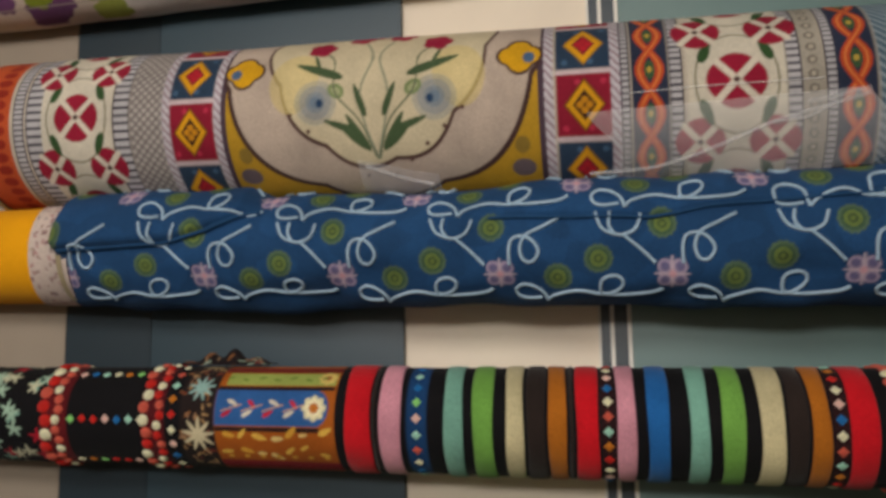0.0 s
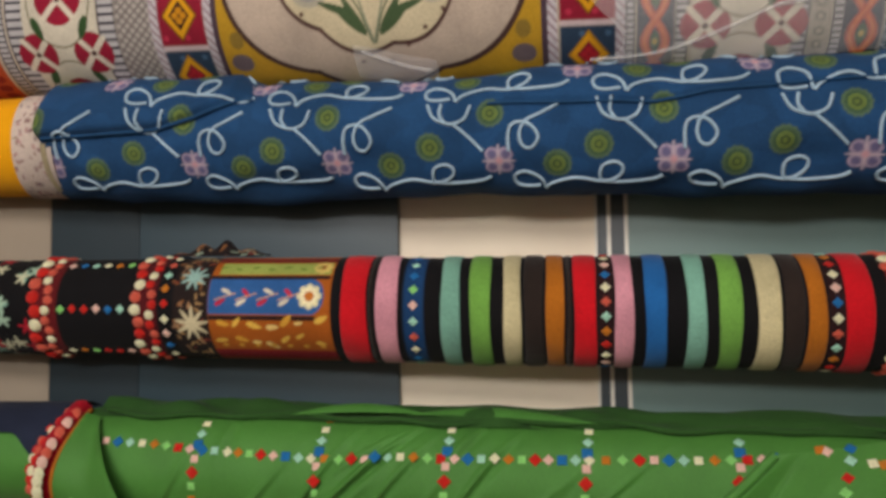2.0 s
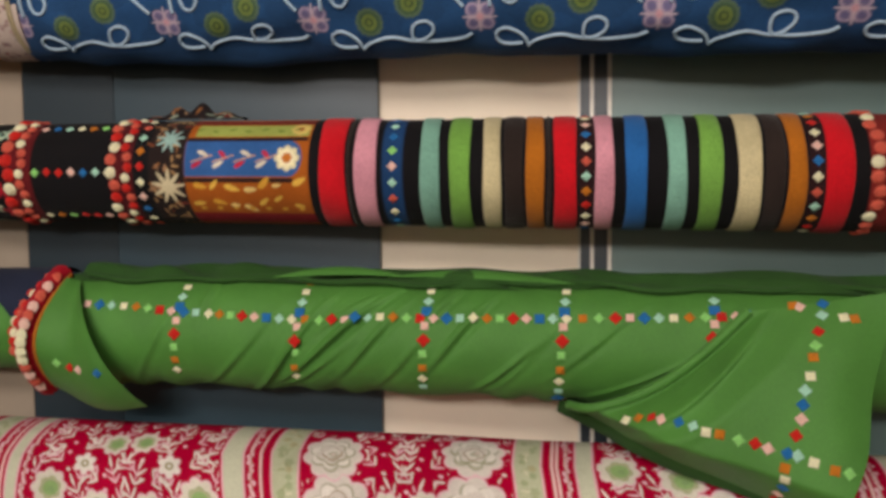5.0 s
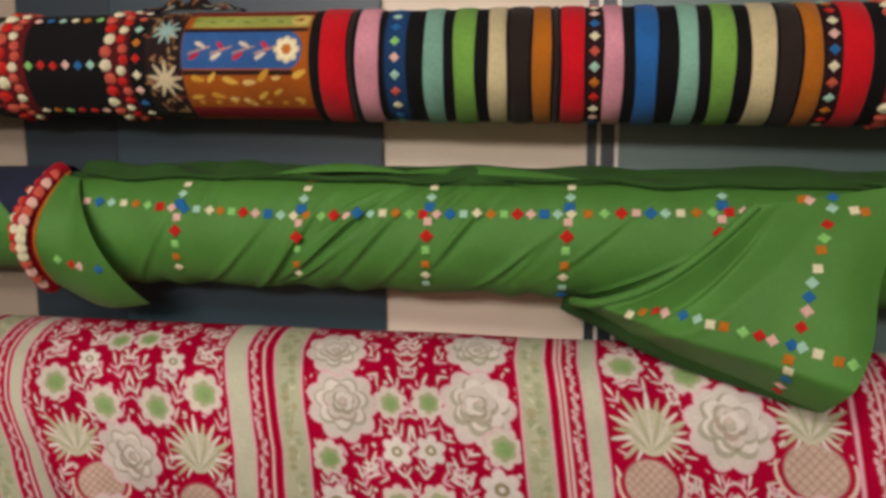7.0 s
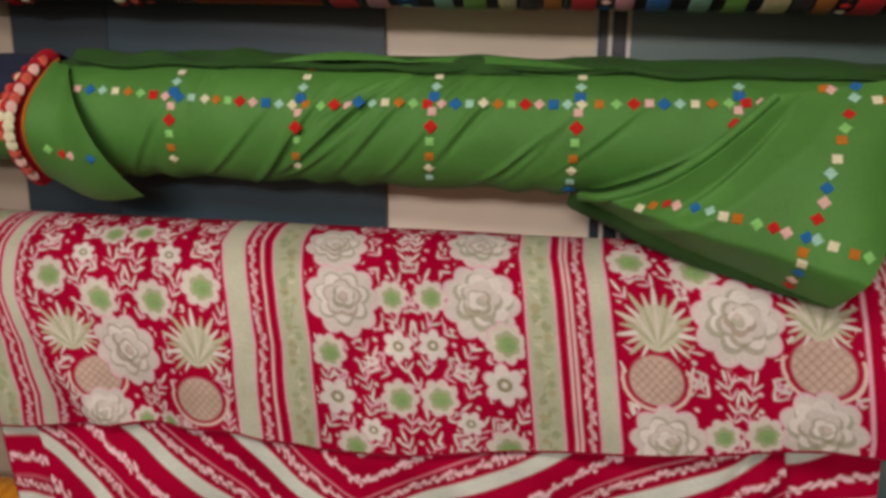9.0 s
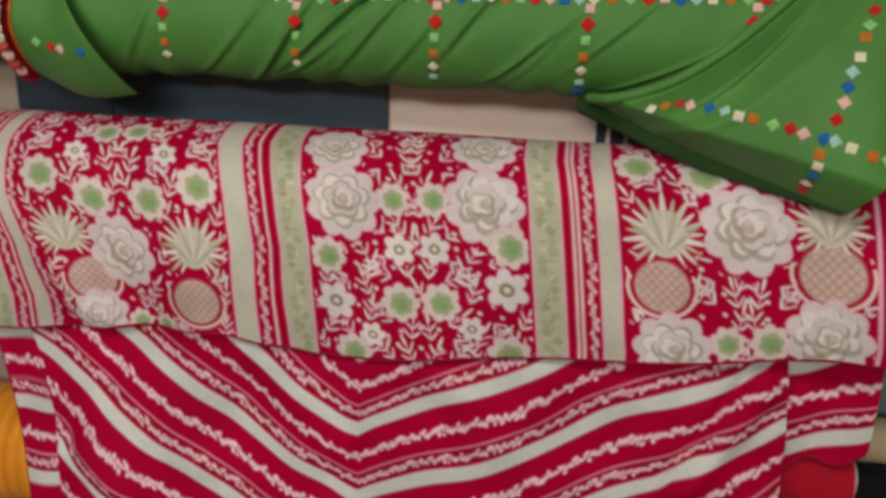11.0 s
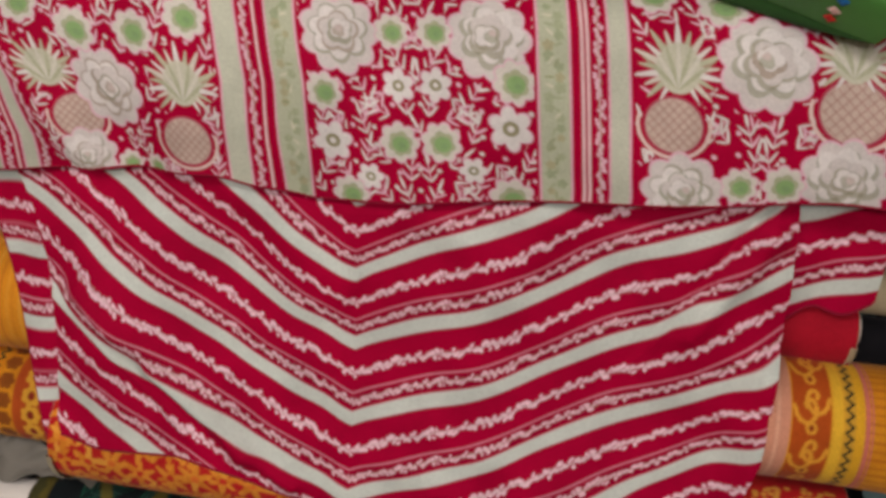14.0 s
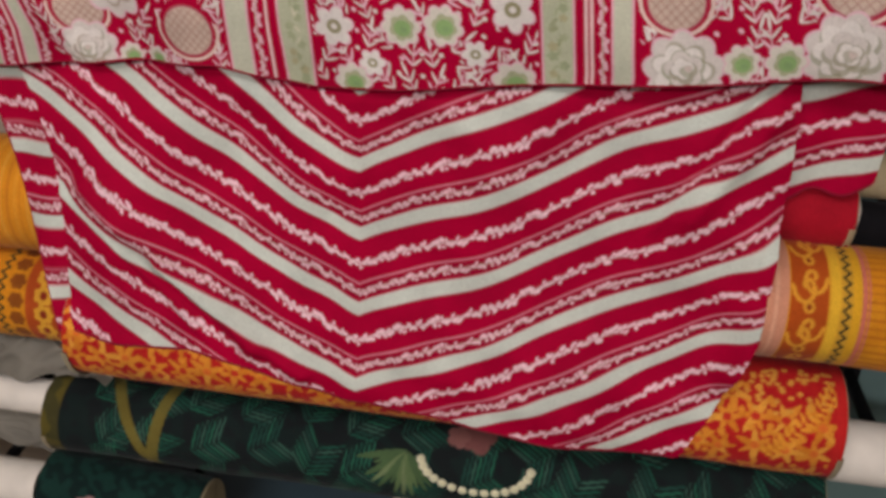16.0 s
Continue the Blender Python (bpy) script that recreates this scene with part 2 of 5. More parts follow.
# clear film; its whitish base colour stands for the milky reflection on it
FILM = bpy.data.materials.new("clear_film_with_glare")
FILM.use_nodes = True
film = FILM.node_tree.nodes["Principled BSDF"]
film.inputs["Base Color"].default_value = (0.95, 0.94, 0.92, 1)
film.inputs["Roughness"].default_value, film.inputs["Alpha"].default_value = 0.14, 0.2

# ---------------------------------------------------------------- the room
WALL = 1.245


def slab(name, material, label, *extent, bevel=0.0, category="wall"):
    return tagged(part(name, box(*extent, bevel=bevel), material, None), label, category, kind="structure")


slab("wall_north", PLASTER, "cream painted wall behind the fabric rolls", -3, 3, WALL, WALL + 0.12, 0, 3.1)
# unseen walls that close the room: cream one bounces light, brown ones damp it
slab("wall_south", PLASTER, "unseen wall behind the camera, cream to bounce light onto the rolls", -3, 3, -3.12, -3, 0, 3.1)
slab("wall_west", BROWN, "unseen side wall, brown to limit bounced light", -3.12, -3, -3, WALL, 0, 3.1)
slab("wall_east", BROWN, "unseen side wall, brown to limit bounced light", 3, 3.12, -3, WALL, 0, 3.1)
slab("floor", FLOOR, "grey tiled shop floor", -3.12, 3.12, -3.12, WALL + 0.12, -0.1, 0, category="floor")
slab("ceiling", WHITE, "plain white ceiling", -3.12, 3.12, -3.12, WALL + 0.12, 3.1, 3.2, category="ceiling")

LEFT, MID, RIGHT = -0.79, -0.232, 0.052
back = thing("wall_panel", (LEFT, WALL, 0), "dark slate laminate panel fixed to the wall behind the rolls", "panel", kind="structure")
# left of the slate: cream board with the shade painted in as taupe
part("board", box(-2.9, LEFT - 0.002, WALL - 0.009, WALL - 0.001, 0.05, 3.08, 0.001), SHADED_CREAM, back, "cream board in a taupe tone that holds its shade")
part("board", box(LEFT, -0.64, WALL - 0.011, WALL - 0.001, 0.05, 3.08, 0.001), SLATE_DARK, back)
part("board", box(-0.6385, MID, WALL - 0.013, WALL - 0.001, 0.05, 3.08, 0.001), SLATE, back)
grey = thing("wall_panel", (RIGHT, WALL, 0), "grey-green laminate panel with white edging lines on the wall", "panel", kind="structure")
# shadow strip beside the cream wall, put in as a dark board
part("board", box(RIGHT + 0.004, RIGHT + 0.0465, WALL - 0.011, WALL - 0.001, 0.05, 3.08, 0.001), SLATE_DARK, grey, "dark strip for the shadow between the edging lines")
part("board", box(RIGHT + 0.047, 1.6, WALL - 0.012, WALL - 0.001, 0.05, 3.08, 0.001), STEEL_GREY, grey)
for x in (RIGHT + 0.017, RIGHT + 0.041):
    part("edging", box(x, x + 0.0055, WALL - 0.0155, WALL - 0.0125, 0.05, 3.08, 0.0008), WHITE, grey, "white edging line")
part("edging", box(RIGHT, RIGHT + 0.0035, WALL - 0.009, WALL - 0.001, 0.05, 3.08), WHITE, grey, "white edging line")



def bracket(x, y, z, r):
    """A steel peg from the wall that carries a roll, hidden behind it."""
    b = thing("wall_bracket", (x, WALL, z), "black steel peg bracket behind a fabric roll", "bracket", "brackets of the rack")
    part("peg", box(x - 0.008, x + 0.008, y - 0.01, WALL - 0.012, z - 0.008, z + 0.008, 0.002), METAL, b)
    part("plate", box(x - 0.02, x + 0.02, WALL - 0.02, WALL - 0.0125, z - 0.03, z + 0.03, 0.001), METAL, b)


# ---------------------------------------------------------------- helpers for rolls
def tube(name, P, radius, material, parent, sides=6, label=""):
    """A cord along a row of places."""
    P = np.asarray(P)
    T = np.gradient(P, axis=0)
    T /= np.linalg.norm(T, axis=1)[:, None] + 1e-9
    A = np.cross(T, (0.31, 0.2, 0.93))
    A /= np.linalg.norm(A, axis=1)[:, None] + 1e-9
    B = np.cross(T, A)
    th = np.linspace(0, 2 * math.pi, sides, endpoint=False)
    G = P[None] + radius * (np.cos(th)[:, None, None] * A[None] + np.sin(th)[:, None, None] * B[None])
    return place(name, sheet(name, G, closed=True), material, parent, label)


def smooth(pts, n=8):
    """A rounded line through points."""
    p = np.array([pts[0]] + list(pts) + [pts[-1]], float)
    out = []
    for i in range(1, len(p) - 2):
        t = np.linspace(0, 1, n, endpoint=False)[:, None]
        a, b, c, d = p[i - 1:i + 3]
        out.append(0.5 * (2 * b + (c - a) * t + (2 * a - 5 * b + 4 * c - d) * t ** 2 + (3 * b - a - 3 * c + d) * t ** 3))
    return np.vstack(out + [p[-1:]])


def stitch_mesh(name, size, high, n=4):
    """A padded lozenge (n = 4) or round (n larger) of thread, standing on z = 0."""
    data = bpy.data.meshes.new(name)
    v = [(0, 0, high)]
    for k, h in ((0.6, high * 0.85), (1.0, 0.0)):
        v += [(size * k * math.cos(6.2832 * i / n), size * k * math.sin(6.2832 * i / n), h) for i in range(n)]
    f = [(0, 1 + i, 1 + (i + 1) % n) for i in range(n)]
    f += [(1 + i, 1 + n + i, 1 + n + (i + 1) % n, 1 + (i + 1) % n) for i in range(n)]
    data.from_pydata(v, [], f)
    return data


LOZENGE = {n: stitch_mesh("embroidered_lozenge", 0.0085, 0.0018) for n in STITCH}
SMALL = {n: stitch_mesh("embroidered_lozenge", 0.0058, 0.0015) for n in STITCH}
BEAD = {n: stitch_mesh("bead", 0.0068, 0.0035, 8) for n in STITCH}
for group_of in (LOZENGE, SMALL, BEAD):
    for n, d in group_of.items():
        d.materials.append(STITCH[n])


def sew(name, data, at, out, along, parent, turn=0.0, scale=1.0):
    """Sew a shared piece onto a cloth at a place, facing out."""
    z = Vector(out).normalized()
    x = (Vector(along) - z * Vector(along).dot(z)).normalized()
    m = Matrix((x, z.cross(x), z)).transposed().to_4x4()
    ob = new(name, data)
    ob.parent = parent
    ob.matrix_parent_inverse = Matrix.Identity(4) if parent.parent else parent.matrix_world.inverted()
    ob.matrix_basis = Matrix.Translation(at) @ m @ pose(0, 0, 0, 0, 0, turn) @ Matrix.Diagonal((scale, scale, scale, 1))
    return ob


def sew_on(roll, name, data, x, phi, parent, turn=0.0, scale=1.0, lift=0.0003):
    p = roll.at(x, phi, lift)
    q = roll.at(x, phi, lift + 0.01)
    ob = sew(name, data, p, q - p, (1, 0, 0), parent, turn, scale)
    return ob


def carpet(roll, x0, x1, base, step=0.002, dense=(-95, 115), soft=0.0012):
    """The grid of a bolt's cloth and the dye over it, v being metres round from the front."""
    X, PH = roll.grid(x0, x1, step, dense)
    v = np.radians(PH[:, 0]) * roll.a[3]
    return X, PH, Dye(X[0], v, base, soft=soft)


def bolt(name, label, a, b, category="fabric roll", group="rolls of fabric on the rack"):
    t = thing(name, (float(a[0]), float(a[1]), float(a[2] - a[3])), label, category, group)
    bpy.context.view_layer.update()
    for k in (0.2, 0.8):
        p = np.array(a) + (np.array(b) - np.array(a)) * k
        bracket(p[0], p[1] + p[3] * 0.55, p[2], p[3])
    return t


def finish(roll, t, X, PH, dye=None, material=None, name="cloth", ends=True):
    P = roll.at(X, PH)
    cloth = place(name, sheet(name, P, None if dye is None else dye.C, closed=True), material or DYED, t)
    if ends:
        for x, inward in ((X[0, 0], 1), (X[0, -1], -1)):
            if ends is not True and ends != inward:
                continue
            roll_end(roll, float(x), inward, t, BEIGE)
            cy, cz, r = roll.centre(float(x))
            th = np.linspace(0, 2 * math.pi, 24, endpoint=False)
            x0 = float(x) - inward * 0.012
            G = np.array([[(xx, cy - rr * math.cos(q), cz + rr * math.sin(q)) for q in th] for xx, rr in ((x0 + inward * 0.09, 0.024), (x0, 0.024), (x0, 0.02), (x0 + inward * 0.09, 0.02))])
            G = np.concatenate([G, G[:, :1]], 1)
            place("core_tube", sheet("core_tube", G), CARD, t, "paper core tube")
    return cloth


# ---------------------------------------------------------------- roll with printed panels and flowers, in clear film
PRINT = Roll((-0.85, 1.205, 2.485, 0.121), (0.55, 1.16, 2.44, 0.121), 0.0012, 3, 1.0, 5.0)
printed = bolt("fabric_roll", "cream printed cotton roll with floral panels under clear plastic film", PRINT.a, PRINT.b)
X, PH, d = carpet(PRINT, -0.86, 0.5, "b9ad9c", 0.002, (-85, 75))
RP = 0.121


def arc(phi):
    return math.radians(phi) * RP


LO, HI = arc(-85), arc(105)
d.every(0.6 * ripple(d.U * 4, d.V * 4, 5) + 0.2, "c4b8a2", 0.5)
# columns of edging
d.band(-1, -0.795, "b8502a")
for y in np.arange(LO, HI, 0.02):
    d.ellipse(-0.815, y, 0.012, 0.008, 0, "8f2a1c")
for u0, u1, step in ((-0.788, -0.772, 0.008), (-0.766, -0.736, 0.012), (-0.622, -0.597, 0.0115), (0.094, 0.104, 0.008), (0.153, 0.168, 0.009), (0.29, 0.306, 0.010), (0.334, 0.346, 0.008)):
    d.ladder(u0, u1, LO, HI, step, "35323c", "b8b4b4")
# grey lattice
d.band(-0.595, -0.54, "aaa29a")
for s in (1, -1):
    q = ((d.U + s * d.V) / 0.013) % 1
    d.every(np.maximum(np.abs(q - 0.5) * 0.013 - 0.0022, np.maximum(-0.595 - d.U, d.U + 0.54)), "6d6562", 0.8)
d.band(0.307, 0.332, "a39b8c")
for y in np.arange(LO, HI, 0.018):
    d.ellipse(0.3195, y, 0.006, 0.006, 0, "6f685e")
    d.ellipse(0.3195, y, 0.003, 0.003, 0, "b4aa98")
# medallions of red petals
for cu, cv0 in ((-0.683, arc(-2.4)), (0.232, arc(-0.7))):
    d.band(cu - 0.058, cu + 0.058, "cfc6b2")
    for k in (-2, -1, 0, 1, 2):
        for du, dv in ((0, 0), (-0.044, 0.076), (0.044, 0.076)):
            u, v = cu + du, cv0 + dv + k * 0.152
            if not LO < v < HI:
                continue
            size = 0.031 if du == 0 else 0.026
            d.bloom(u, v, size * 1.12, 4, "951c34", 0, 0.04)
            for q in range(4):
                an = math.radians(90 * q + 45)
                d.line([(u, v), (u + math.cos(an) * size * 1.05, v + math.sin(an) * size * 1.15)], 0.0085, "d6ccb8")
            d.ellipse(u, v, 0.004, 0.004, 0, "4a2c2c")
            if du == 0:
                ring = [(u + 0.049 * math.cos(t), v + 0.066 * math.sin(t)) for t in np.linspace(0, 6.283, 30)]
                d.line(ring, 0.0022, "6f6a50")
                for sx in (-1, 1):
                    for sy in (-1, 1):
                        d.leaf(u + sx * 0.042, v + sy * 0.024, 0.034, math.degrees(math.atan2(sy * 0.03, -sx * 0.012)), "33502c", 0.4)
# blue and red squares with lozenges, edged by braid
for c, w, v0, braids in ((-0.5, 0.036, arc(-16.7), (-0.538, -0.458)), (0.048, 0.036, arc(-11.1), (0.003, 0.0875))):
    for k in range(-2, 4):
        v = v0 + k * 0.0885
        red = k % 2 == 0
        d.block(c - w, c + w, v - 0.0405, v + 0.0405, "8a1c30" if red else "2a3c50")
        for q in range(4):
            d.ellipse(c + (q - 1.5) * w * 0.45, v + (0.03 if q % 2 else -0.03), 0.004, 0.004, 0, "b8324a" if red else "44607a")
        s, hh = 0.021, 0.028
        ww = d.window(c, v, 0.04)
        for grow, colour in ((1.25, "7a4a10" if red else "a8781c"), (1.1, "d89a1c"), (0.72, "8c1a2a" if not red else "3a2018")):
            d.lay(ww, (np.abs(d.U[ww] - c) / s + np.abs(d.V[ww] - v) / hh - grow) * 0.014, colour)
        for q in range(4):
            d.ellipse(c + 0.006 * math.cos(q * 1.571), v + 0.007 * math.sin(q * 1.571), 0.0045, 0.0045, 0, "b8242e" if not red else "c8861c")
        d.block(c - w, c + w, v + 0.0405, v + 0.048, "c9b4b4")
    for u in braids:
        d.band(u - 0.006, u + 0.006, "c3bcc0")
        q = ((d.V + (d.U - u) * 1.2) / 0.013) % 1
        d.every(np.maximum(np.abs(q - 0.5) * 0.013 - 0.0022, np.abs(d.U - u) - 0.006), "7d5560", 0.8)
# orange chains
for c in (0.129, 0.368):
    d.band(c - 0.022, c + 0.022, "2b3245")
    for s in (1, -1):
        mid = c + s * 0.0125 * np.sin(d.V / 0.0565 * math.pi + 0.6)
        d.every(np.abs(d.U - mid) - 0.0055, "c04a28")
        d.every(np.abs(d.U - mid) - 0.0012, "e08848")
    for k in range(-4, 6):
        v = (k * math.pi + math.pi / 2 - 0.6) / math.pi * 0.0565
        if LO < v < HI:
            d.ellipse(c, v, 0.0065, 0.013, 0, "3c5838")
            d.ellipse(c, v, 0.003, 0.004, 0, "c8a848")
d.band(0.392, 0.5, "4c6472")
q = ((d.U + d.V) / 0.012) % 1
d.every(np.maximum(np.abs(q - 0.5) * 0.012 - 0.002, 0.392 - d.U), "a8b4b8", 0.8)
# the large panel: scalloped cartouche with a sprig of flowers
PU, PV0 = -0.23, arc(62)
d.band(-0.452, -0.004, "b98f28")
for u in (-0.449, -0.007):
    d.band(u - 0.004, u + 0.004, "4a3a44")
th = np.arctan2((d.V - PV0) / 0.29, (d.U - PU) / 0.235)
inside = np.maximum(-0.449 - d.U, d.U + 0.007)
for scale, shade in ((1.05, "46302c"), (1.02, "bba998")):
    rr = np.hypot((d.U - PU) / 0.236, (d.V - PV0) / 0.283) - scale * (0.94 + 0.06 * np.abs(np.cos(th * 4)))
    d.every(np.maximum(rr * 0.24, inside), shade)
for u in (-0.422, -0.034):
    d.bloom(u, arc(25), 0.028, 4, "46302c")
    d.bloom(u, arc(25), 0.024, 4, "d6a01c")
    d.ellipse(u + math.copysign(0.012, u - PU), arc(23), 0.008, 0.009, 0, "4c6684")
    d.ellipse(u, arc(-50), 0.016, 0.014, 0, "6a5c60")
    d.ellipse(u, arc(-34), 0.01, 0.012, 0, "8a7030")
for scale, shade in ((1.0, "4e3430"), (0.972, "cdbf9e")):
    rr = np.hypot((d.U - PU) / 0.165, (d.V - PV0) / 0.232) - scale * (0.95 + 0.05 * np.abs(np.cos(th * 5.5)))
    d.every(rr * 0.17, shade)
for s in (-1, 1):
    d.ellipse(PU + s * 0.115, arc(15), 0.035, 0.05, s * 10, "d2bc78", 0.6)
    for rr, kk in ((0.03, 0.35), (0.023, 0.4), (0.014, 0.45), (0.008, 0.6)):
        d.ellipse(PU + s * 0.083, arc(-1), rr, rr * 1.05, 0, "5f7488", kk)
    d.ellipse(PU + s * 0.077, arc(-2), 0.005, 0.006, 0, "27405c")
    d.ellipse(PU + s * 0.054, arc(6), 0.013, 0.010, s * 40, "7c8c5c")
    d.ellipse(PU + s * 0.054, arc(6), 0.008, 0.005, s * 40, "a8ac80")
    d.line(smooth([(PU + s * 0.002, arc(-39)), (PU + s * 0.02, arc(-15)), (PU + s * 0.055, arc(5)), (PU + s * 0.06, arc(30)), (PU + s * 0.085, arc(42))]).tolist(), 0.0028, "6b7358")
    d.line(smooth([(PU, arc(-39)), (PU + s * 0.02, arc(0)), (PU + s * 0.005, arc(30)), (PU + s * 0.02, arc(50))]).tolist(), 0.0025, "77806a")
    for lu, lv, ln, an in ((0.01, -34, 0.06, 60), (0.012, -33, 0.05, 42), (0.02, -22, 0.055, 20), (0.045, 15, 0.075, 22), (0.012, -12, 0.05, 70), (0.08, 24, 0.03, 70)):
        d.leaf(PU + s * lu, arc(lv), ln, an if s > 0 else 180 - an, "45583a", 0.2)
    d.bloom(PU + s * 0.083, arc(45), 0.019, 5, "9c1a3a")
    d.bloom(PU + s * 0.03, arc(60), 0.019, 5, "9c1a3a")
    for k in range(5):
        d.ellipse(PU + s * (0.02 + 0.025 * k), arc(-52 + 9 * k * 1.2), 0.003, 0.003, 0, "5c4038")
d.bloom(PU, arc(75), 0.03, 7, "a02038")
finish(PRINT, printed, X, PH, d)
# film laid only over the patches of glare, which its white tint imitates
xs, ph = np.meshgrid(np.linspace(0.07, 0.40, 60), np.linspace(-62, -16, 40))
film_sheet = PRINT.at(xs + 0.02 * np.sin(ph * 0.11), ph + (xs - 0.07) * 22, 0.004 + 0.0012 * np.sin(xs * 60) * np.cos(ph * 0.2))
place("plastic_film", sheet("plastic_film", film_sheet), FILM, printed, "loose clear plastic film wrap, its milky glare put into the colour")
xs, ph = np.meshgrid(np.linspace(-0.26, -0.15, 30), np.linspace(-70, -46, 16))
film_sheet = PRINT.at(xs, ph - (xs + 0.2) * 120, 0.004 + 0.001 * np.sin(xs * 90))
place("plastic_film", sheet("plastic_film", film_sheet), FILM, printed, "loose clear plastic film wrap, its milky glare put into the colour")
# highlights along the film's creases, modelled as thin whitish tubes
FILM_GLINT = FILM.copy()
FILM_GLINT.name = "glinting_film_crease"
FILM_GLINT.node_tree.nodes["Principled BSDF"].inputs["Alpha"].default_value = 0.2
for run_of, wide in ((((0.05, -56), (0.13, -52), (0.2, -40), (0.26, -28), (0.3, -22), (0.36, -15), (0.38, -12)), 0.0035), (((0.31, -16), (0.34, -14), (0.375, -11)), 0.006), (((0.27, -26), (0.31, -24), (0.34, -17)), 0.003), (((-0.25, -44), (-0.22, -50), (-0.19, -56), (-0.16, -60)), 0.004), (((0.1, -6), (0.2, -4), (0.33, -3)), 0.0016)):
    line_of = smooth(run_of, 8)
    tube("film_glint", PRINT.at(line_of[:, 0], line_of[:, 1], 0.003), wide * 0.7, FILM_GLINT, printed, 8, "whitish tube for the highlight on a crease of the film")

# ---------------------------------------------------------------- blue roll with cord embroidery
BLUE = Roll((-0.72, 1.175, 2.285, 0.076), (0.5, 1.115, 2.25, 0.082), 0.0016, 8, 1.0, 6.0)


def fold_a(x):
    return np.interp(x, (-0.72, -0.54, -0.48, -0.414, -0.36), (-1, 5, 16, 35, 38))


def fold_b(x):
    return np.interp(x, (-0.12, -0.05, 0.02, 0.122, 0.188, 0.252, 0.346, 0.6), (21, 22, 19.7, 17.4, 26, 29, 34, 40))


def blue_fold(x, phi):
    """The lapped edges of the cloth."""
    line_a, line_b = fold_a(x), fold_b(x)
    a = 0.019 / (1 + np.exp(-(phi - line_a) / 1.6)) * np.clip((-0.40 - x) / 0.03, 0, 1)
    b = 0.010 / (1 + np.exp(-(phi - line_b) / 1.6)) * np.clip((x + 0.12) / 0.08, 0, 1)
    puff = 0.004 * np.exp(-((x + 0.4) / 0.09) ** 2) * np.exp(-((phi + 5) / 30) ** 2)
    under = (phi + 275) % 360 - 180
    puff = puff + 0.009 * np.exp(-(under / 24) ** 2) * np.clip((x + 0.68) / 0.06, 0, 1) * np.clip((-0.15 - x) / 0.2, 0, 1)
    return np.where(np.abs(phi) < 130, (a + b) * np.clip((130 - phi) / 40, 0, 1), 0) + puff


plain_at = Roll.at


class Folded(Roll):
    """A bolt with folds of its own on top of the even relief."""
    fold = None

    def at(self, x, phi, lift=0.0):
        x, phi = np.broadcast_arrays(np.asarray(x, float), np.asarray(phi, float))
        return plain_at(self, x, phi, lift + self.fold(x, phi))


BLUE = Folded(BLUE.a, BLUE.b, 0.003, 8, 1.5, 12.0)
BLUE.fold = blue_fold
blue = bolt("fabric_roll", "navy blue cotton roll embroidered with white cord loops", BLUE.a, BLUE.b)
X, PH, d = carpet(BLUE, -0.715, 0.6, "1e4268")
d.every(0.5 * ripple(d.U * 3, d.V * 3, 4) + 0.1, "224c78", 0.5)


def barc(phi):
    return math.radians(phi) * 0.076


FLOWERS = (-0.92, -0.707, -0.487, -0.281, -0.067, 0.145, 0.359, 0.57)
for row in range(3):
    for fx in FLOWERS:
        fu, fv = fx + (0.1 if row % 2 else 0), barc(-33) + 0.118 * row
        for du, dv, r in ((-0.088, 0.018, 0.0175), (0.073, -0.004, 0.0175), (-0.010, 0.059, 0.017)):
            u, v = fu + du, fv + dv
            for rr, shade, kk in ((r, "64783f", 0.85), (r * 0.78, "2c4a3a", 0.9), (r * 0.58, "76863c", 0.85), (r * 0.34, "2c4030", 0.9), (r * 0.16, "76863c", 0.8)):
                d.bloom(u, v, rr, 14, shade, 0, 0.045, 1.0, kk * 0.8)
        for q in range(4):
            an = math.radians(45 + 90 * q)
            d.ellipse(fu + 0.0115 * math.cos(an), fv + 0.0115 * math.sin(an), 0.0095, 0.0095, 0, "b4a0b4", 0.85)
            d.ellipse(fu + 0.0125 * math.cos(an), fv + 0.0125 * math.sin(an), 0.0055, 0.0055, 0, "5c5a84", 0.85)
        for q in range(4):
            an = math.radians(90 * q)
            d.line([(fu, fv), (fu + 0.02 * math.cos(an), fv + 0.02 * math.sin(an))], 0.0022, "c8b4bc")
        d.ellipse(fu, fv, 0.0045, 0.0045, 0, "d0a0a8")
blue_cloth = finish(BLUE, blue, X, PH, d)
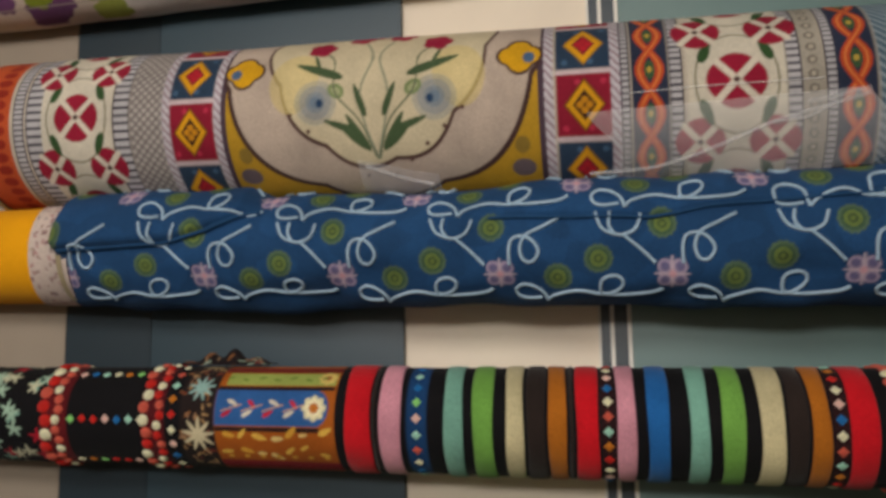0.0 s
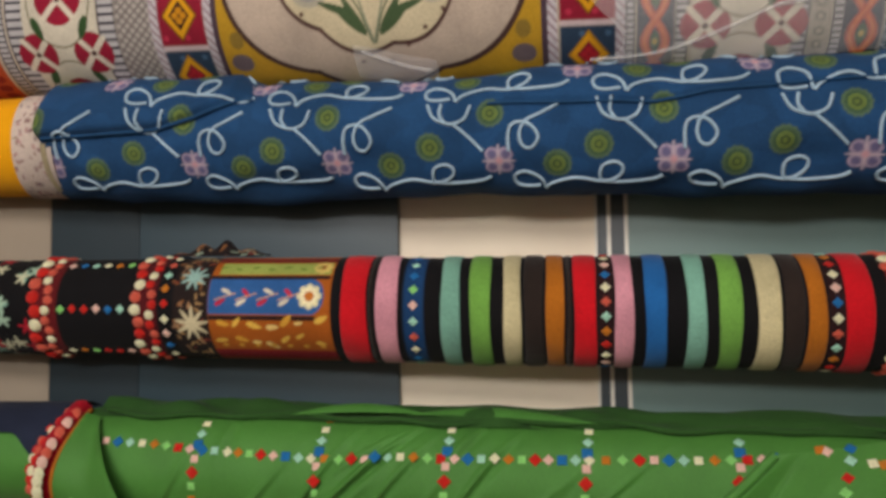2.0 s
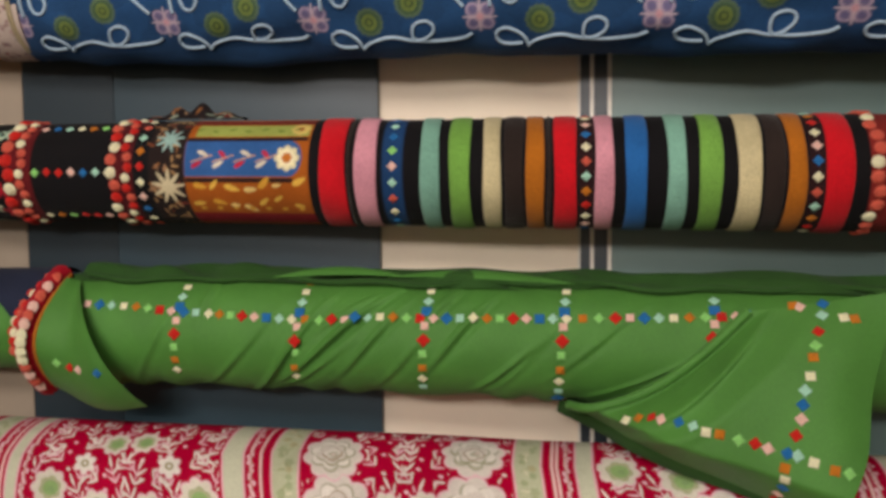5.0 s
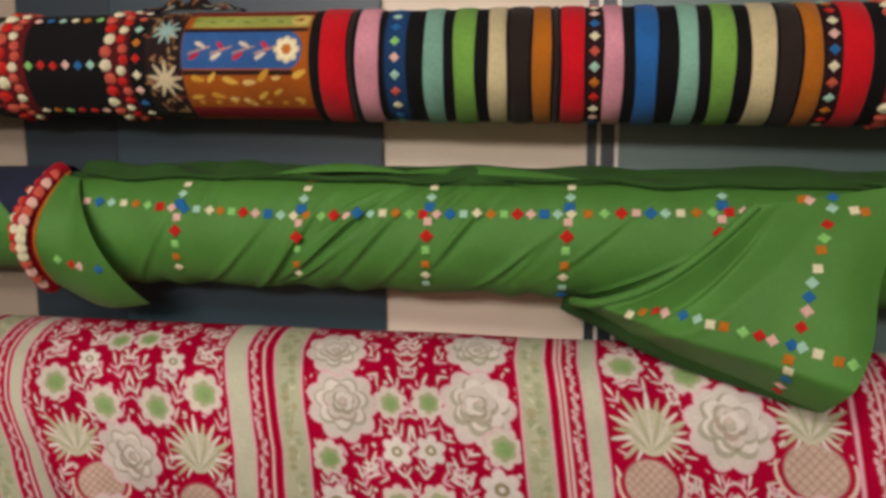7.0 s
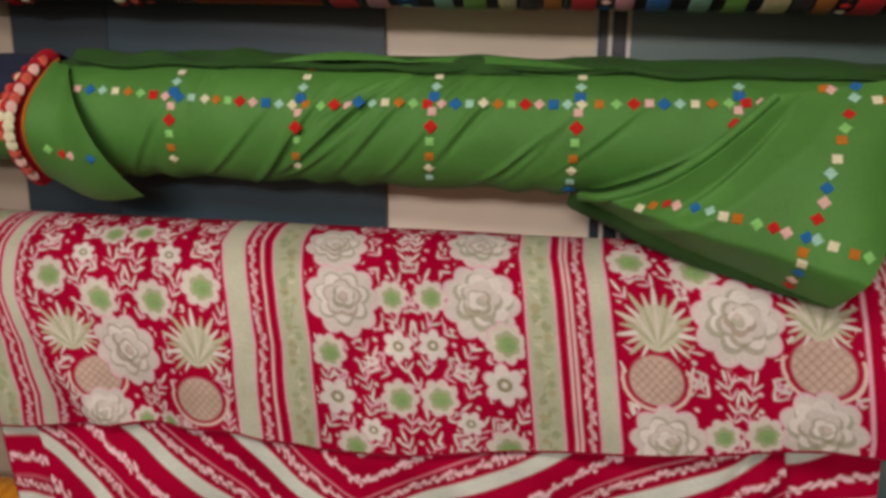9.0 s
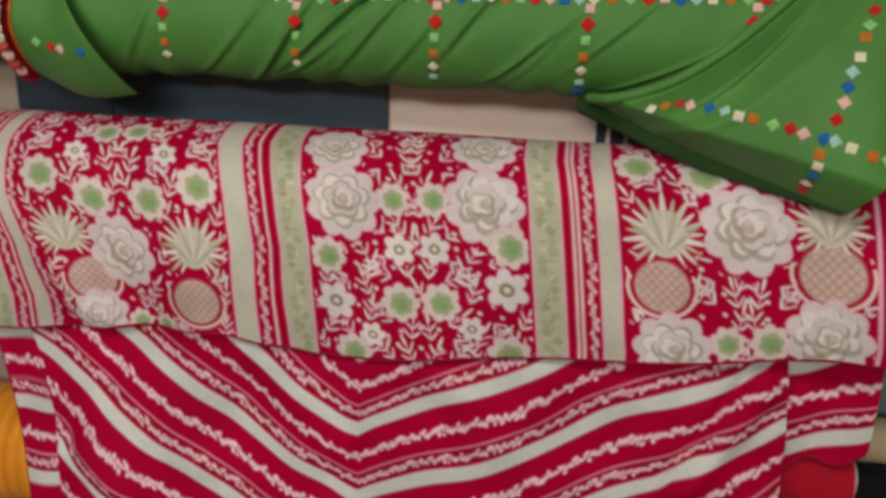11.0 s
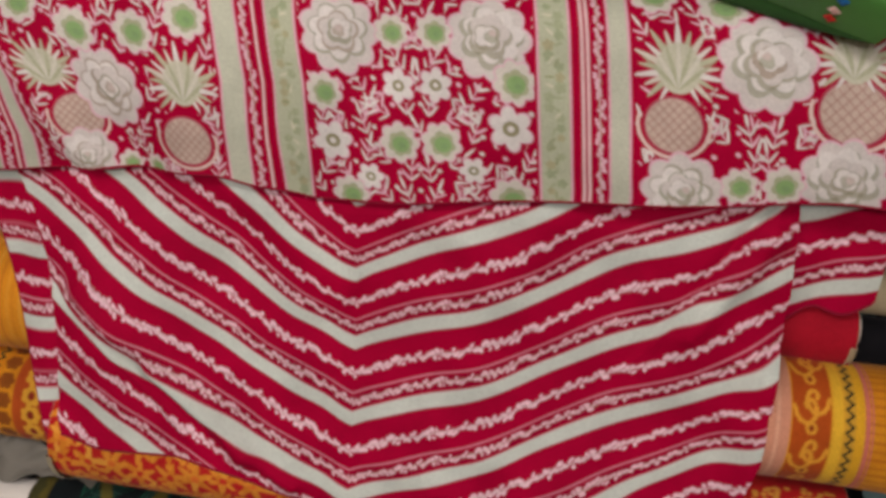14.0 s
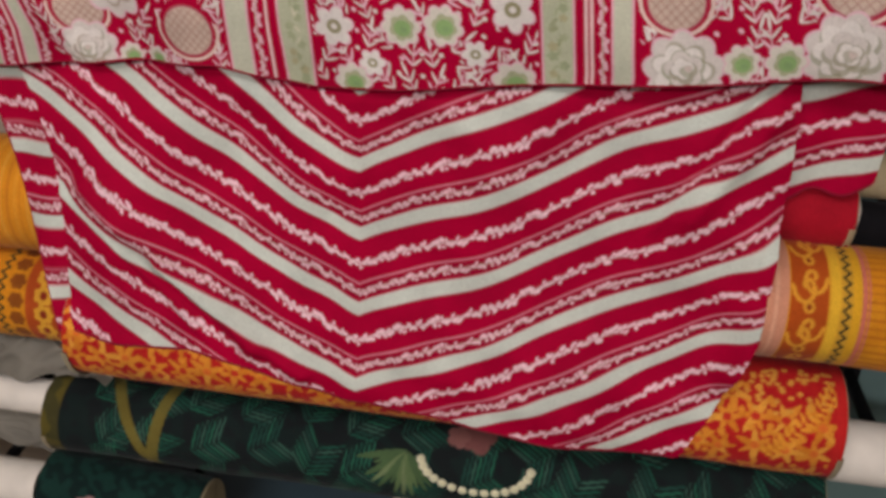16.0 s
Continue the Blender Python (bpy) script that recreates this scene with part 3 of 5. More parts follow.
CORDS = (
    ((0.013, 0.012), (0.013, 0.032), (0.018, 0.044), (0.031, 0.047), (0.043, 0.041), (0.05, 0.028), (0.042, 0.016), (0.031, 0.018), (0.027, 0.032), (0.034, 0.048), (0.053, 0.058), (0.077, 0.070)),
    ((-0.02, 0.012), (-0.038, 0.03), (-0.057, 0.046)),
    ((-0.09, 0.072), (-0.083, 0.055), (-0.071, 0.048), (-0.057, 0.046), (-0.042, 0.053), (-0.035, 0.070)),
    ((-0.068, 0.048), (-0.074, 0.058), (-0.072, 0.072)),
    ((-0.011, -0.024), (-0.025, -0.031), (-0.06, -0.033), (-0.081, -0.031), (-0.087, -0.025), (-0.084, -0.010), (-0.07, -0.005), (-0.06, -0.010), (-0.061, -0.020), (-0.073, -0.029), (-0.088, -0.031), (-0.116, -0.025), (-0.144, -0.033), (-0.154, -0.043)),
    ((-0.154, -0.043), (-0.158, -0.03), (-0.168, -0.021), (-0.182, -0.017), (-0.193, -0.024), (-0.191, -0.036), (-0.179, -0.04), (-0.161, -0.038)),
)
for row in (0, 1):
    for fx in FLOWERS:
        for cord in CORDS:
            pts = smooth([(fx + 0.1 * row + u, barc(-33) + 0.118 * row + v) for u, v in cord], 6)
            if pts[:, 0].min() < -0.71 or pts[:, 0].max() > 0.5:
                continue
            tube("cord", BLUE.at(pts[:, 0], np.degrees(pts[:, 1] / 0.078), 0.001), 0.0023, STITCH["white"], blue_cloth)
# rolled edges where the cloth laps over itself
NAVY_BLUE = fabric("blue_cotton", srgb("1f4468"), vary=0.2)
lap_x = np.linspace(-0.71, -0.40, 60)
tube("lapped_edge", BLUE.at(lap_x, fold_a(lap_x) - 1.5, 0.001), 0.003, NAVY_BLUE, blue, 8, "rolled edge of the blue cloth")
lap_x = np.linspace(-0.08, 0.55, 90)
tube("lapped_edge", BLUE.at(lap_x, fold_b(lap_x) - 1.0, 0.001), 0.0024, NAVY_BLUE, blue, 8, "rolled edge of the blue cloth")
# the pale printed cuff at its end and the yellow roll beside it
CUFF = Roll((-0.78, 1.178, 2.287, 0.0775), (-0.7, 1.174, 2.285, 0.0775))
X, PH, d = carpet(CUFF, -0.772, -0.708, "c9b8ac", 0.002)
rng = random.Random(11)
for _ in range(150):
    u, v = rng.uniform(-0.77, -0.71), rng.uniform(-0.13, 0.15)
    d.leaf(u, v, rng.uniform(0.006, 0.011), rng.uniform(0, 360), rng.choice(("7c4a58", "8c6a64", "6a5660", "a05a62")), 0.4, 0.8)
cuff = CUFF.at(X + 0.012 * np.cos(np.radians(PH)) - 0.005, PH, 0.0)
place("cuff", sheet("cuff", cuff, d.C, closed=True), DYED, blue, "pale cuff with a small dark red print")
YEL = Roll((-1.3, 1.2, 2.296, 0.07), (-0.755, 1.178, 2.287, 0.075))
yellow = bolt("fabric_roll", "plain bright yellow cotton roll beside the blue one", YEL.a, YEL.b)
X, PH = YEL.grid(-1.3, -0.757, 0.008)
finish(YEL, yellow, X, PH, None, YELLOW)

# ---------------------------------------------------------------- white printed roll on top
TOP = Roll((-1.0, 1.19, 2.752, 0.08), (0.1, 1.17, 2.766, 0.08), 0.001, 6)
top = bolt("fabric_roll", "white cotton roll with purple and olive flower print", TOP.a, TOP.b)
X, PH, d = carpet(TOP, -1.0, -0.15, "d6cfc8", 0.003)
d.band(-1.0, -0.665, "c8b8a8")
rng = random.Random(3)
for k in range(40):
    u, v = rng.uniform(-1.0, -0.68), rng.uniform(-0.13, 0.1)
    d.bloom(u, v, rng.uniform(0.015, 0.032), 6, rng.choice(("7d8a2a", "a85a78", "6a4268", "96a04a", "c08aa0")), rng.uniform(0, 90))
for k in range(60):
    u, v = rng.uniform(-0.66, -0.15), rng.uniform(-0.12, 0.12)
    if k % 4 == 0:
        for q in range(3):
            d.leaf(u, v, 0.02, 60 * q + 200, "c8822c", 0.4)
        d.ellipse(u, v, 0.004, 0.004, 0, "a03838")
d.every(np.abs(d.V + 0.085) - 0.002, "a89c90", 0.7)
finish(TOP, top, X, PH, d)

# ---------------------------------------------------------------- black roll with ribbons and bead work
STR = Roll((-0.75, 1.17, 2.046, 0.07), (0.5, 1.11, 2.025, 0.07), 0.0006, 12, 1.0, 5.0)
ribbons = bolt("fabric_roll", "black cotton roll with bright velvet ribbons and bead embroidery", STR.a, STR.b)
X, PH, d = carpet(STR, -0.95, 0.6, "100f11", 0.002)
RS = 0.07


def sarc(phi):
    return math.radians(phi) * RS


# far end: mint and cream flowers on black
rng = random.Random(21)
for _ in range(70):
    u, v = rng.uniform(-0.93, -0.735), rng.uniform(-0.11, 0.12)
    shade = rng.choice(("9fbca4", "c4c4a4", "b02030", "7fa894", "d0c8ac"))
    for q in range(5):
        d.leaf(u, v, 0.014, 72 * q + rng.uniform(0, 30), shade, 0.35)
# dark flower band
d.band(-0.512, -0.458, "241a18")
for _ in range(70):
    u, v = rng.uniform(-0.508, -0.466), rng.uniform(-0.11, 0.12)
    d.leaf(u, v, rng.uniform(0.008, 0.014), rng.uniform(0, 360), rng.choice(("8a5a34", "b08a5c", "7c3226", "a07858")), 0.3)
for v, shade, r in ((sarc(40), "8cb0a8", 0.021), (sarc(-14), "c8bc98", 0.025), (sarc(84), "a08c66", 0.02)):
    for q in range(9):
        d.leaf(-0.485, v - 0.004, r, 40 * q + 8, shade, 0.24)
# orange panel with a blue strip, green strip and leaf sprays
d.band(-0.46, -0.289, "a4561a")
d.block(-0.45, -0.292, sarc(40), sarc(60), "96a250")
d.block(-0.46, -0.292, sarc(34), sarc(39), "2a1c1a")
d.block(-0.46, -0.318, sarc(-6), sarc(34), "2c5a92")
d.ellipse(-0.318, sarc(14), 0.02, sarc(20), 0, "2c5a92")
d.block(-0.46, -0.31, sarc(-12), sarc(-7), "2a1a18")
for r, shade in ((0.0155, "d8cfa4"), (0.011, "e6dcb4"), (0.0065, "b86a28")):
    d.bloom(-0.318, sarc(14), r, 8, shade)
d.bloom(-0.305, sarc(52), 0.012, 8, "cdb464")
d.ellipse(-0.305, sarc(52), 0.004, 0.004, 0, "a03a20")
for k in range(4):
    u = -0.45 + 0.03 * k
    d.leaf(u, sarc(4), 0.017, 30, ("b8243a", "d6ccb4", "c02838", "d6ccb4")[k], 0.35)
    d.leaf(u + 0.008, sarc(22), 0.016, -25 - 20 * (k % 2), ("d6ccb4", "b8243a", "d6ccb4", "c02838")[k], 0.35)
    d.line([(u, sarc(10)), (u + 0.028, sarc(17))], 0.0018, "c89a7c")
for k in range(7):
    u = -0.452 + 0.023 * k
    for s in (-1, 1):
        d.leaf(u + rng.uniform(-0.004, 0.004), sarc(-27 + s * 9 + rng.uniform(-4, 4)), rng.uniform(0.013, 0.022), rng.uniform(-50, 50), rng.choice(("dcb04c", "d09a38", "e4c478")), 0.4)
    d.ellipse(u + 0.01, sarc(-44), 0.004, 0.003, 0, "d09a38")
    d.leaf(u, sarc(50), 0.012, 20 * (-1) ** k, "5f7a2c", 0.3)
d.block(-0.46, -0.289, sarc(-75), sarc(-52), "8c1620")
d.block(-0.46, -0.289, sarc(62), sarc(75), "6f2018")
# blue sequin band and patterned columns
d.band(-0.192, -0.166, "173c66")
for u in (0.061, 0.321):
    d.band(u - 0.009, u + 0.009, "2a1416")
d.band(0.377, 0.6, "7c2420")
d.band(-0.731, -0.69, "5c1418")
d.band(-0.572, -0.536, "4c1216")
ribbon_cloth = finish(STR, ribbons, X, PH, d)


def ribbon(x0, x1, material):
    """A velvet ribbon wound round the roll, with turned-down edges."""
    cols = ((x0, 0.0), (x0 + 0.0006, 0.0014), (x0 + 0.002, 0.0019), ((x0 + x1) / 2, 0.0022), (x1 - 0.002, 0.0019), (x1 - 0.0006, 0.0014), (x1, 0.0))
    ph = np.concatenate([np.arange(-100, 120, 4), np.arange(120, 260, 10)])
    G = np.stack([STR.at(np.full(len(ph), x) + 0.0008 * np.sin(np.radians(ph) * 3 + x * 90) - 0.004 * (1 - np.cos(np.radians(ph))) * (0.5 - x), ph, h) for x, h in cols], 1)
    place("ribbon", sheet("ribbon", G, closed=True), material, ribbons)


for x0, x1, n in ((-0.276, -0.238, "red"), (-0.229, -0.198, "pink"), (-0.144, -0.117, "mint"), (-0.107, -0.078, "green"), (-0.065, -0.040, "cream"),
                  (-0.012, 0.013, "ochre"), (0.022, 0.052, "red"), (0.071, 0.096, "pink"), (0.107, 0.135, "blue"), (0.155, 0.18, "mint"), (0.192, 0.22, "green"),
                  (0.234, 0.264, "cream"), (0.289, 0.312, "ochre"), (0.33, 0.362, "red"), (-0.238, -0.2305, "brown"), (-0.0385, -0.0125, "brown"), (0.0135, 0.0215, "brown"), (0.2645, 0.2885, "brown")):
    ribbon(x0 + 0.0006, x1 - 0.0022, VELVET[n])
order = ("cream", "red", "orange", "aqua", "coral", "cream", "blue", "pink")
for u, step, kit in ((0.061, 15.0, SMALL), (0.321, 15.0, SMALL), (-0.5245, 17.0, SMALL), (-0.179, 17.0, SMALL)):
    for k, ph in enumerate(np.arange(-80, 105, step)):
        n = order[(k + int(u * 100)) % 8] if u != -0.179 else ("aqua", "blue", "cream", "coral", "aqua", "pink", "lime", "blue")[k % 8]
        sew_on(STR, "embroidered_lozenge", kit[n], u - 0.004 * (1 - math.cos(math.radians(ph))) * 0.4, float(ph), ribbon_cloth, 0, 1.15)
# rows of lozenges along the black stretch
for ph in (57.0, -2.0, -60.0):
    for k in range(7):
        sew_on(STR, "embroidered_lozenge", SMALL[("red", "pink", "blue", "aqua", "cream", "orange", "lime", "red")[(k + int(ph)) % 8]], -0.683 + 0.0185 * k, ph + (k % 2) * 0.8, ribbon_cloth, 0, 1.15)
# rings of coral beads
for u, kinds, size in ((-0.726, ("red", "red", "coral", "red", "cream"), 1.45), (-0.706, ("coral", "cream", "coral"), 1.05), (-0.566, ("coral", "cream", "coral", "cream", "red"), 1.25), (-0.545, ("red", "coral", "red", "cream"), 1.0), (0.386, ("coral", "coral", "coral", "cream"), 1.2)):
    for k, ph in enumerate(np.arange(-88, 110, 11.5 * size)):
        sew_on(STR, "bead", BEAD[kinds[k % len(kinds)]], u + 0.003 * math.sin(k * 1.7) - 0.005 * (1 - math.cos(math.radians(ph))), float(ph), ribbon_cloth, 0, size)
# a ruffle of patterned cloth standing behind the roll
xs, k = np.meshgrid(np.linspace(-0.54, -0.40, 70), np.linspace(0, 1, 24))
G = STR.at(xs, 75 + 25 * k, 0.004 + (0.022 * np.exp(-((xs + 0.47) / 0.05) ** 2) * (0.7 + 0.3 * np.sin(xs * 160))) * np.sin(k * math.pi * 0.9))
dr = Dye(xs[0], np.linspace(0, 0.05, 24), "221a1a")
for _ in range(60):
    dr.leaf(rng.uniform(-0.54, -0.4), rng.uniform(0, 0.05), 0.012, rng.uniform(0, 360), rng.choice(("8a5a34", "a08060", "7c3226", "8fa08c")), 0.3)
place("ruffle", sheet("ruffle", G, dr.C), DYED, ribbons, "dark floral ruffled cloth edge")

# ---------------------------------------------------------------- green roll with embroidered squares
GRN = Folded((-0.65, 1.18, 1.82, 0.078), (0.5, 1.11, 1.812, 0.076), 0.0009, 31, 1.0, 6.0)
CREASES = ((-0.52, -10, 0.05, 60, 0.0028), (-0.335, -20, 0.07, 70, 0.007), (-0.262, 5, 0.085, 55, 0.0095), (-0.215, 0, 0.06, 50, 0.005), (-0.1, 10, 0.05, 45, 0.006), (-0.045, -25, 0.06, 40, 0.005), (-0.42, -35, 0.05, 40, 0.003), (0.12, -30, 0.1, 40, 0.004), (-0.445, 40, 0.012, 40, 0.0025), (-0.375, 0, 0.05, 45, 0.002), (-0.30, -35, 0.06, 35, 0.003), (-0.175, -20, 0.05, 45, 0.0025), (-0.12, 40, 0.03, 30, 0.004), (-0.01, -10, 0.06, 50, 0.002), (0.07, 5, 0.07, 45, 0.003), (-0.245, 30, 0.07, 35, 0.003))


def green_fold(x, phi):
    """Slanting creases where the cloth has slipped, and a scalloped sag below."""
    out = 0.0025 * np.sin(x * 75 + np.sin(x * 23) * 2) * np.exp(-((phi + 75) / 22) ** 2)
    for cx, cp, run, span, high in CREASES:
        q = x - cx - run * (phi - cp) / span
        out = out + high * (np.exp(-(q / 0.0055) ** 2) - 0.7 * np.exp(-((q - 0.011) / 0.0065) ** 2)) * np.exp(-((phi - cp) / (span * 0.7)) ** 2)
    out = out + 0.01 * np.clip((-0.55 - x) / 0.1, 0, 1) * np.exp(-((phi + 60) / 40) ** 2)
    return out


GRN.fold = green_fold
green = bolt("fabric_roll", "bright green cotton roll embroidered with rows of coloured lozenges", GRN.a, GRN.b)
X, PH = GRN.grid(-0.655, 0.5, 0.0027)
P = GRN.at(X - 0.02 * np.clip((-0.5 - X) / 0.15, 0, 1) * np.sin(np.radians(PH)), PH)
green_cloth = place("cloth", sheet("cloth", P, closed=True), GREEN, green)
ROWC = ("pink", "blue", "aqua", "cream", "orange", "lime", "red")
STEPS = (0, 4, 7, 10, 13, 17, 20, 24, 27, 32, 38, 41, 45, 48, 50)
ROW_X = (-0.62, -0.545, -0.49, -0.436, -0.388, -0.318, -0.263, -0.199, -0.146, -0.061, 0.037, 0.096, 0.164, 0.219, 0.252)
ROW_P = (32, 30.3, 26, 25, 23.4, 21.5, 22.4, 26.2, 25.6, 27.7, 29.1, 30.9, 32.9, 35.3, 36.7)
for k in range(51):
    x, ph = np.interp(k, STEPS, ROW_X), np.interp(k, STEPS, ROW_P)
    sew_on(GRN, "embroidered_lozenge", LOZENGE[ROWC[k % 7]], float(x), float(ph), green_cloth, 45 * (k % 3 == 0), 1.0 if ROWC[k % 7] in ("red", "blue") else 0.84, 0.0012)
# columns that cross the row, each with its own slant (metres for each degree)
COLUMN = (("orange", 45), ("cream", 31), ("aqua", 18), ("blue", 7), ("pink", -7), ("red", -20), ("lime", -33), ("orange", -47), ("cream", -60), ("aqua", -73), ("blue", -86))
for j, (x, ph, slant, first, last) in enumerate(((-0.481, 24.0, 0.00012, 1, 9), (-0.309, 21.3, 0.00013, 0, 9), (-0.139, 25.6, 0.0001, 0, 10), (0.034, 28.5, 0.0001, 1, 11), (0.211, 35.0, 0.0001, 2, 9))):
    for n, dp in COLUMN[first:last]:
        bend = 0.00028 * min(0, dp + 15) if j == 4 else 0.0
        sew_on(GRN, "embroidered_lozenge", LOZENGE[n], x + slant * dp + bend, ph + dp, green_cloth, 45 * (dp % 2), 1.08 if n in ("red", "blue") else 0.86, 0.0015)
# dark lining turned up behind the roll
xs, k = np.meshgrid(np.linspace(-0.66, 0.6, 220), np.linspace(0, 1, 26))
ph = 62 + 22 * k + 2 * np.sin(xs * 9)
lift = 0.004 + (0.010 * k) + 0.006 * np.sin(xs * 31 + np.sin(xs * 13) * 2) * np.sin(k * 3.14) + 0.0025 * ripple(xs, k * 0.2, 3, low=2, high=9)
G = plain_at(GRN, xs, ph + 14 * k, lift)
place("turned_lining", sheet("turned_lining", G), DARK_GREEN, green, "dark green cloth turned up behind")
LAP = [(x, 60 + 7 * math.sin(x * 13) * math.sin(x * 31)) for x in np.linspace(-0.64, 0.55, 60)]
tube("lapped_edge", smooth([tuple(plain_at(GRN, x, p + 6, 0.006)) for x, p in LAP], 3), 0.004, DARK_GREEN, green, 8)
for x0, x1, p0, p1, high in ((-0.36, -0.17, 66, 74, 0.010), (-0.2, 0.05, 72, 64, 0.008)):
    xs, k = np.meshgrid(np.linspace(x0, x1, 60), np.linspace(0, 1, 14))
    t = (xs - x0) / (x1 - x0)
    G = plain_at(GRN, xs, p0 + (p1 - p0) * t + 16 * k * np.sin(t * math.pi), 0.008 + high * np.sin(t * math.pi) * (0.4 + 0.6 * np.sin(k * 2.6)))
    place("loose_lap", sheet("loose_lap", G), GREEN, green, "narrow loose fold of green cloth")
# loose triangular lap at the near end of the roll, hanging open
C00, C10, C01, C11 = (np.array(c) for c in ((-0.672, 1.15, 1.898), (-0.640, 1.13, 1.888), (-0.690, 1.13, 1.74), (-0.53, 1.10, 1.722)))
u, v = np.meshgrid(np.linspace(0, 1, 40), np.linspace(0, 1, 60))
G = (C00 * ((1 - u) * (1 - v))[..., None] + C10 * (u * (1 - v))[..., None] + C01 * ((1 - u) * v)[..., None] + C11 * (u * v)[..., None])
G[..., 1] -= 0.062 * np.sin(v * math.pi) ** 0.8 * (1 - 0.1 * u) + 0.006 * np.sin(u * 6 + v * 4)
G[..., 0] += 0.012 * np.sin(v * math.pi) * u
G[..., 2] -= 0.016 * v * np.sin(u * math.pi)
place("loose_lap", sheet("loose_lap", G), GREEN, green, "open lap of green cloth")
for n, uu, vv in (("lime", 0.3, 0.66), ("red", 0.48, 0.66), ("pink", 0.6, 0.66), ("blue", 0.85, 0.67)):
    p = G[int(vv * 59), int(uu * 39)]
    sew("embroidered_lozenge", LOZENGE[n], p + np.array((0, -0.001, 0)), (0, -1, -0.25), (1, 0, 0), green, 0, 0.85)
# bead trim along that lap
for col, xo, size in ((0, -0.004, 1.35), (1, -0.022, 1.2), (2, -0.034, 1.15)):
    for k in range(14):
        vv = 0.02 + 0.96 * k / 13
        p = G[int(vv * 59), 0] + np.array((xo, -0.016 + 0.012 * col, 0.0))
        n = (("coral", "pink", "coral", "pink")[k % 4] if not 6 <= k <= 9 else "cream") if col == 0 else ("red", "coral", "red", "cream")[(k + col) % 4]
        if (col and k > 8) or (col == 2 and not 2 <= k <= 6):
            continue
        sew("bead", BEAD[n], p, (-0.1, -1, 0.5 - vv), (1, 0, 0), green, 0, size)
edge = G[:, 0] + np.array((-0.010, 0.006, 0))
tube("trim_tape", edge, 0.016, RED, green, 8, "red braid behind the beads")
tube("trim_tape", G[:, 0] + np.array((0.006, -0.0005, 0)), 0.0022, STITCH["orange"], green, 6, "thin orange piping")
# the large corner that has come loose and hangs forward
TLc, TRc, BRc, BLc = (np.array(c) for c in ((0.245, 1.045, 1.868), (0.389, 1.03, 1.892), (0.311, 0.92, 1.651), (0.028, 1.062, 1.742)))
u, v = np.meshgrid(np.linspace(0, 1, 110), np.linspace(0, 1, 90))
G = TLc * ((1 - u) * (1 - v))[..., None] + TRc * (u * (1 - v))[..., None] + BLc * ((1 - u) * v)[..., None] + BRc * (u * v)[..., None]
bulge = np.sin(u * math.pi * 0.9 + 0.25) * np.sin(v * math.pi * 0.85 + 0.15)
G[..., 1] -= 0.05 * bulge + 0.006 * np.sin((u * 1.3 - v * 0.4) * 9) * v
G[..., 2] -= 0.004 * np.sin(u * math.pi) * v ** 2 + 0.03 * np.sin(v * math.pi) * (1 - u) ** 2
G[..., 0] += 0.01 * u * np.sin(v * math.pi) ** 1.2 + 0.004 * np.sin(v * 11) * u
ridge = np.exp(-((u - 0.17 - 0.05 * v) / 0.04) ** 2) - 0.9 * np.exp(-((u - 0.08) / 0.035) ** 2)
G[..., 1] -= 0.014 * ridge * np.sin(np.clip(v * 1.1, 0, 1) * math.pi) + 0.007 * np.exp(-((u - 0.5 + 0.2 * v) / 0.05) ** 2) * v
G[..., 1] += 0.6 * np.clip(v - 0.84, 0, 1) ** 1.3
CORNER = G
corner_cloth = place("loose_corner", sheet("loose_corner", G), GREEN, green, "loose corner of green cloth hanging forward")
tube("rolled_fold", smooth([tuple(p) for p in G[::6, 0]], 4) + np.array((0, -0.002, 0)), 0.006, GREEN, green, 8)
# underside of the corner's green cloth, its shade put in as darker green
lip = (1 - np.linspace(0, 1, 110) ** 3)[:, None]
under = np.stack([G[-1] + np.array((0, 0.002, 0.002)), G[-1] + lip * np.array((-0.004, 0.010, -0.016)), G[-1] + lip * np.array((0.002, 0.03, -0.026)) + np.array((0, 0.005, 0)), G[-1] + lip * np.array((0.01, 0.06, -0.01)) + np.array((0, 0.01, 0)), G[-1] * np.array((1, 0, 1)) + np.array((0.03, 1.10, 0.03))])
place("shaded_under_side", sheet("shaded_under_side", under), DARK_GREEN, green)


def on_corner(n, u, v, turn=0.0):
    j, i = int(np.clip(v, 0, 0.99) * 89), int(np.clip(u, 0, 0.99) * 109)
    p = CORNER[j, i]
    a, b = CORNER[j, i + 1] - p, CORNER[j + 1, i] - p if j < 89 else p - CORNER[j - 1, i]
    out = np.cross(b, a)
    if out[1] > 0:
        out = -out
    sew("embroidered_lozenge", LOZENGE[n], p + out / np.linalg.norm(out) * 0.001, out, a, corner_cloth, turn, 0.86)


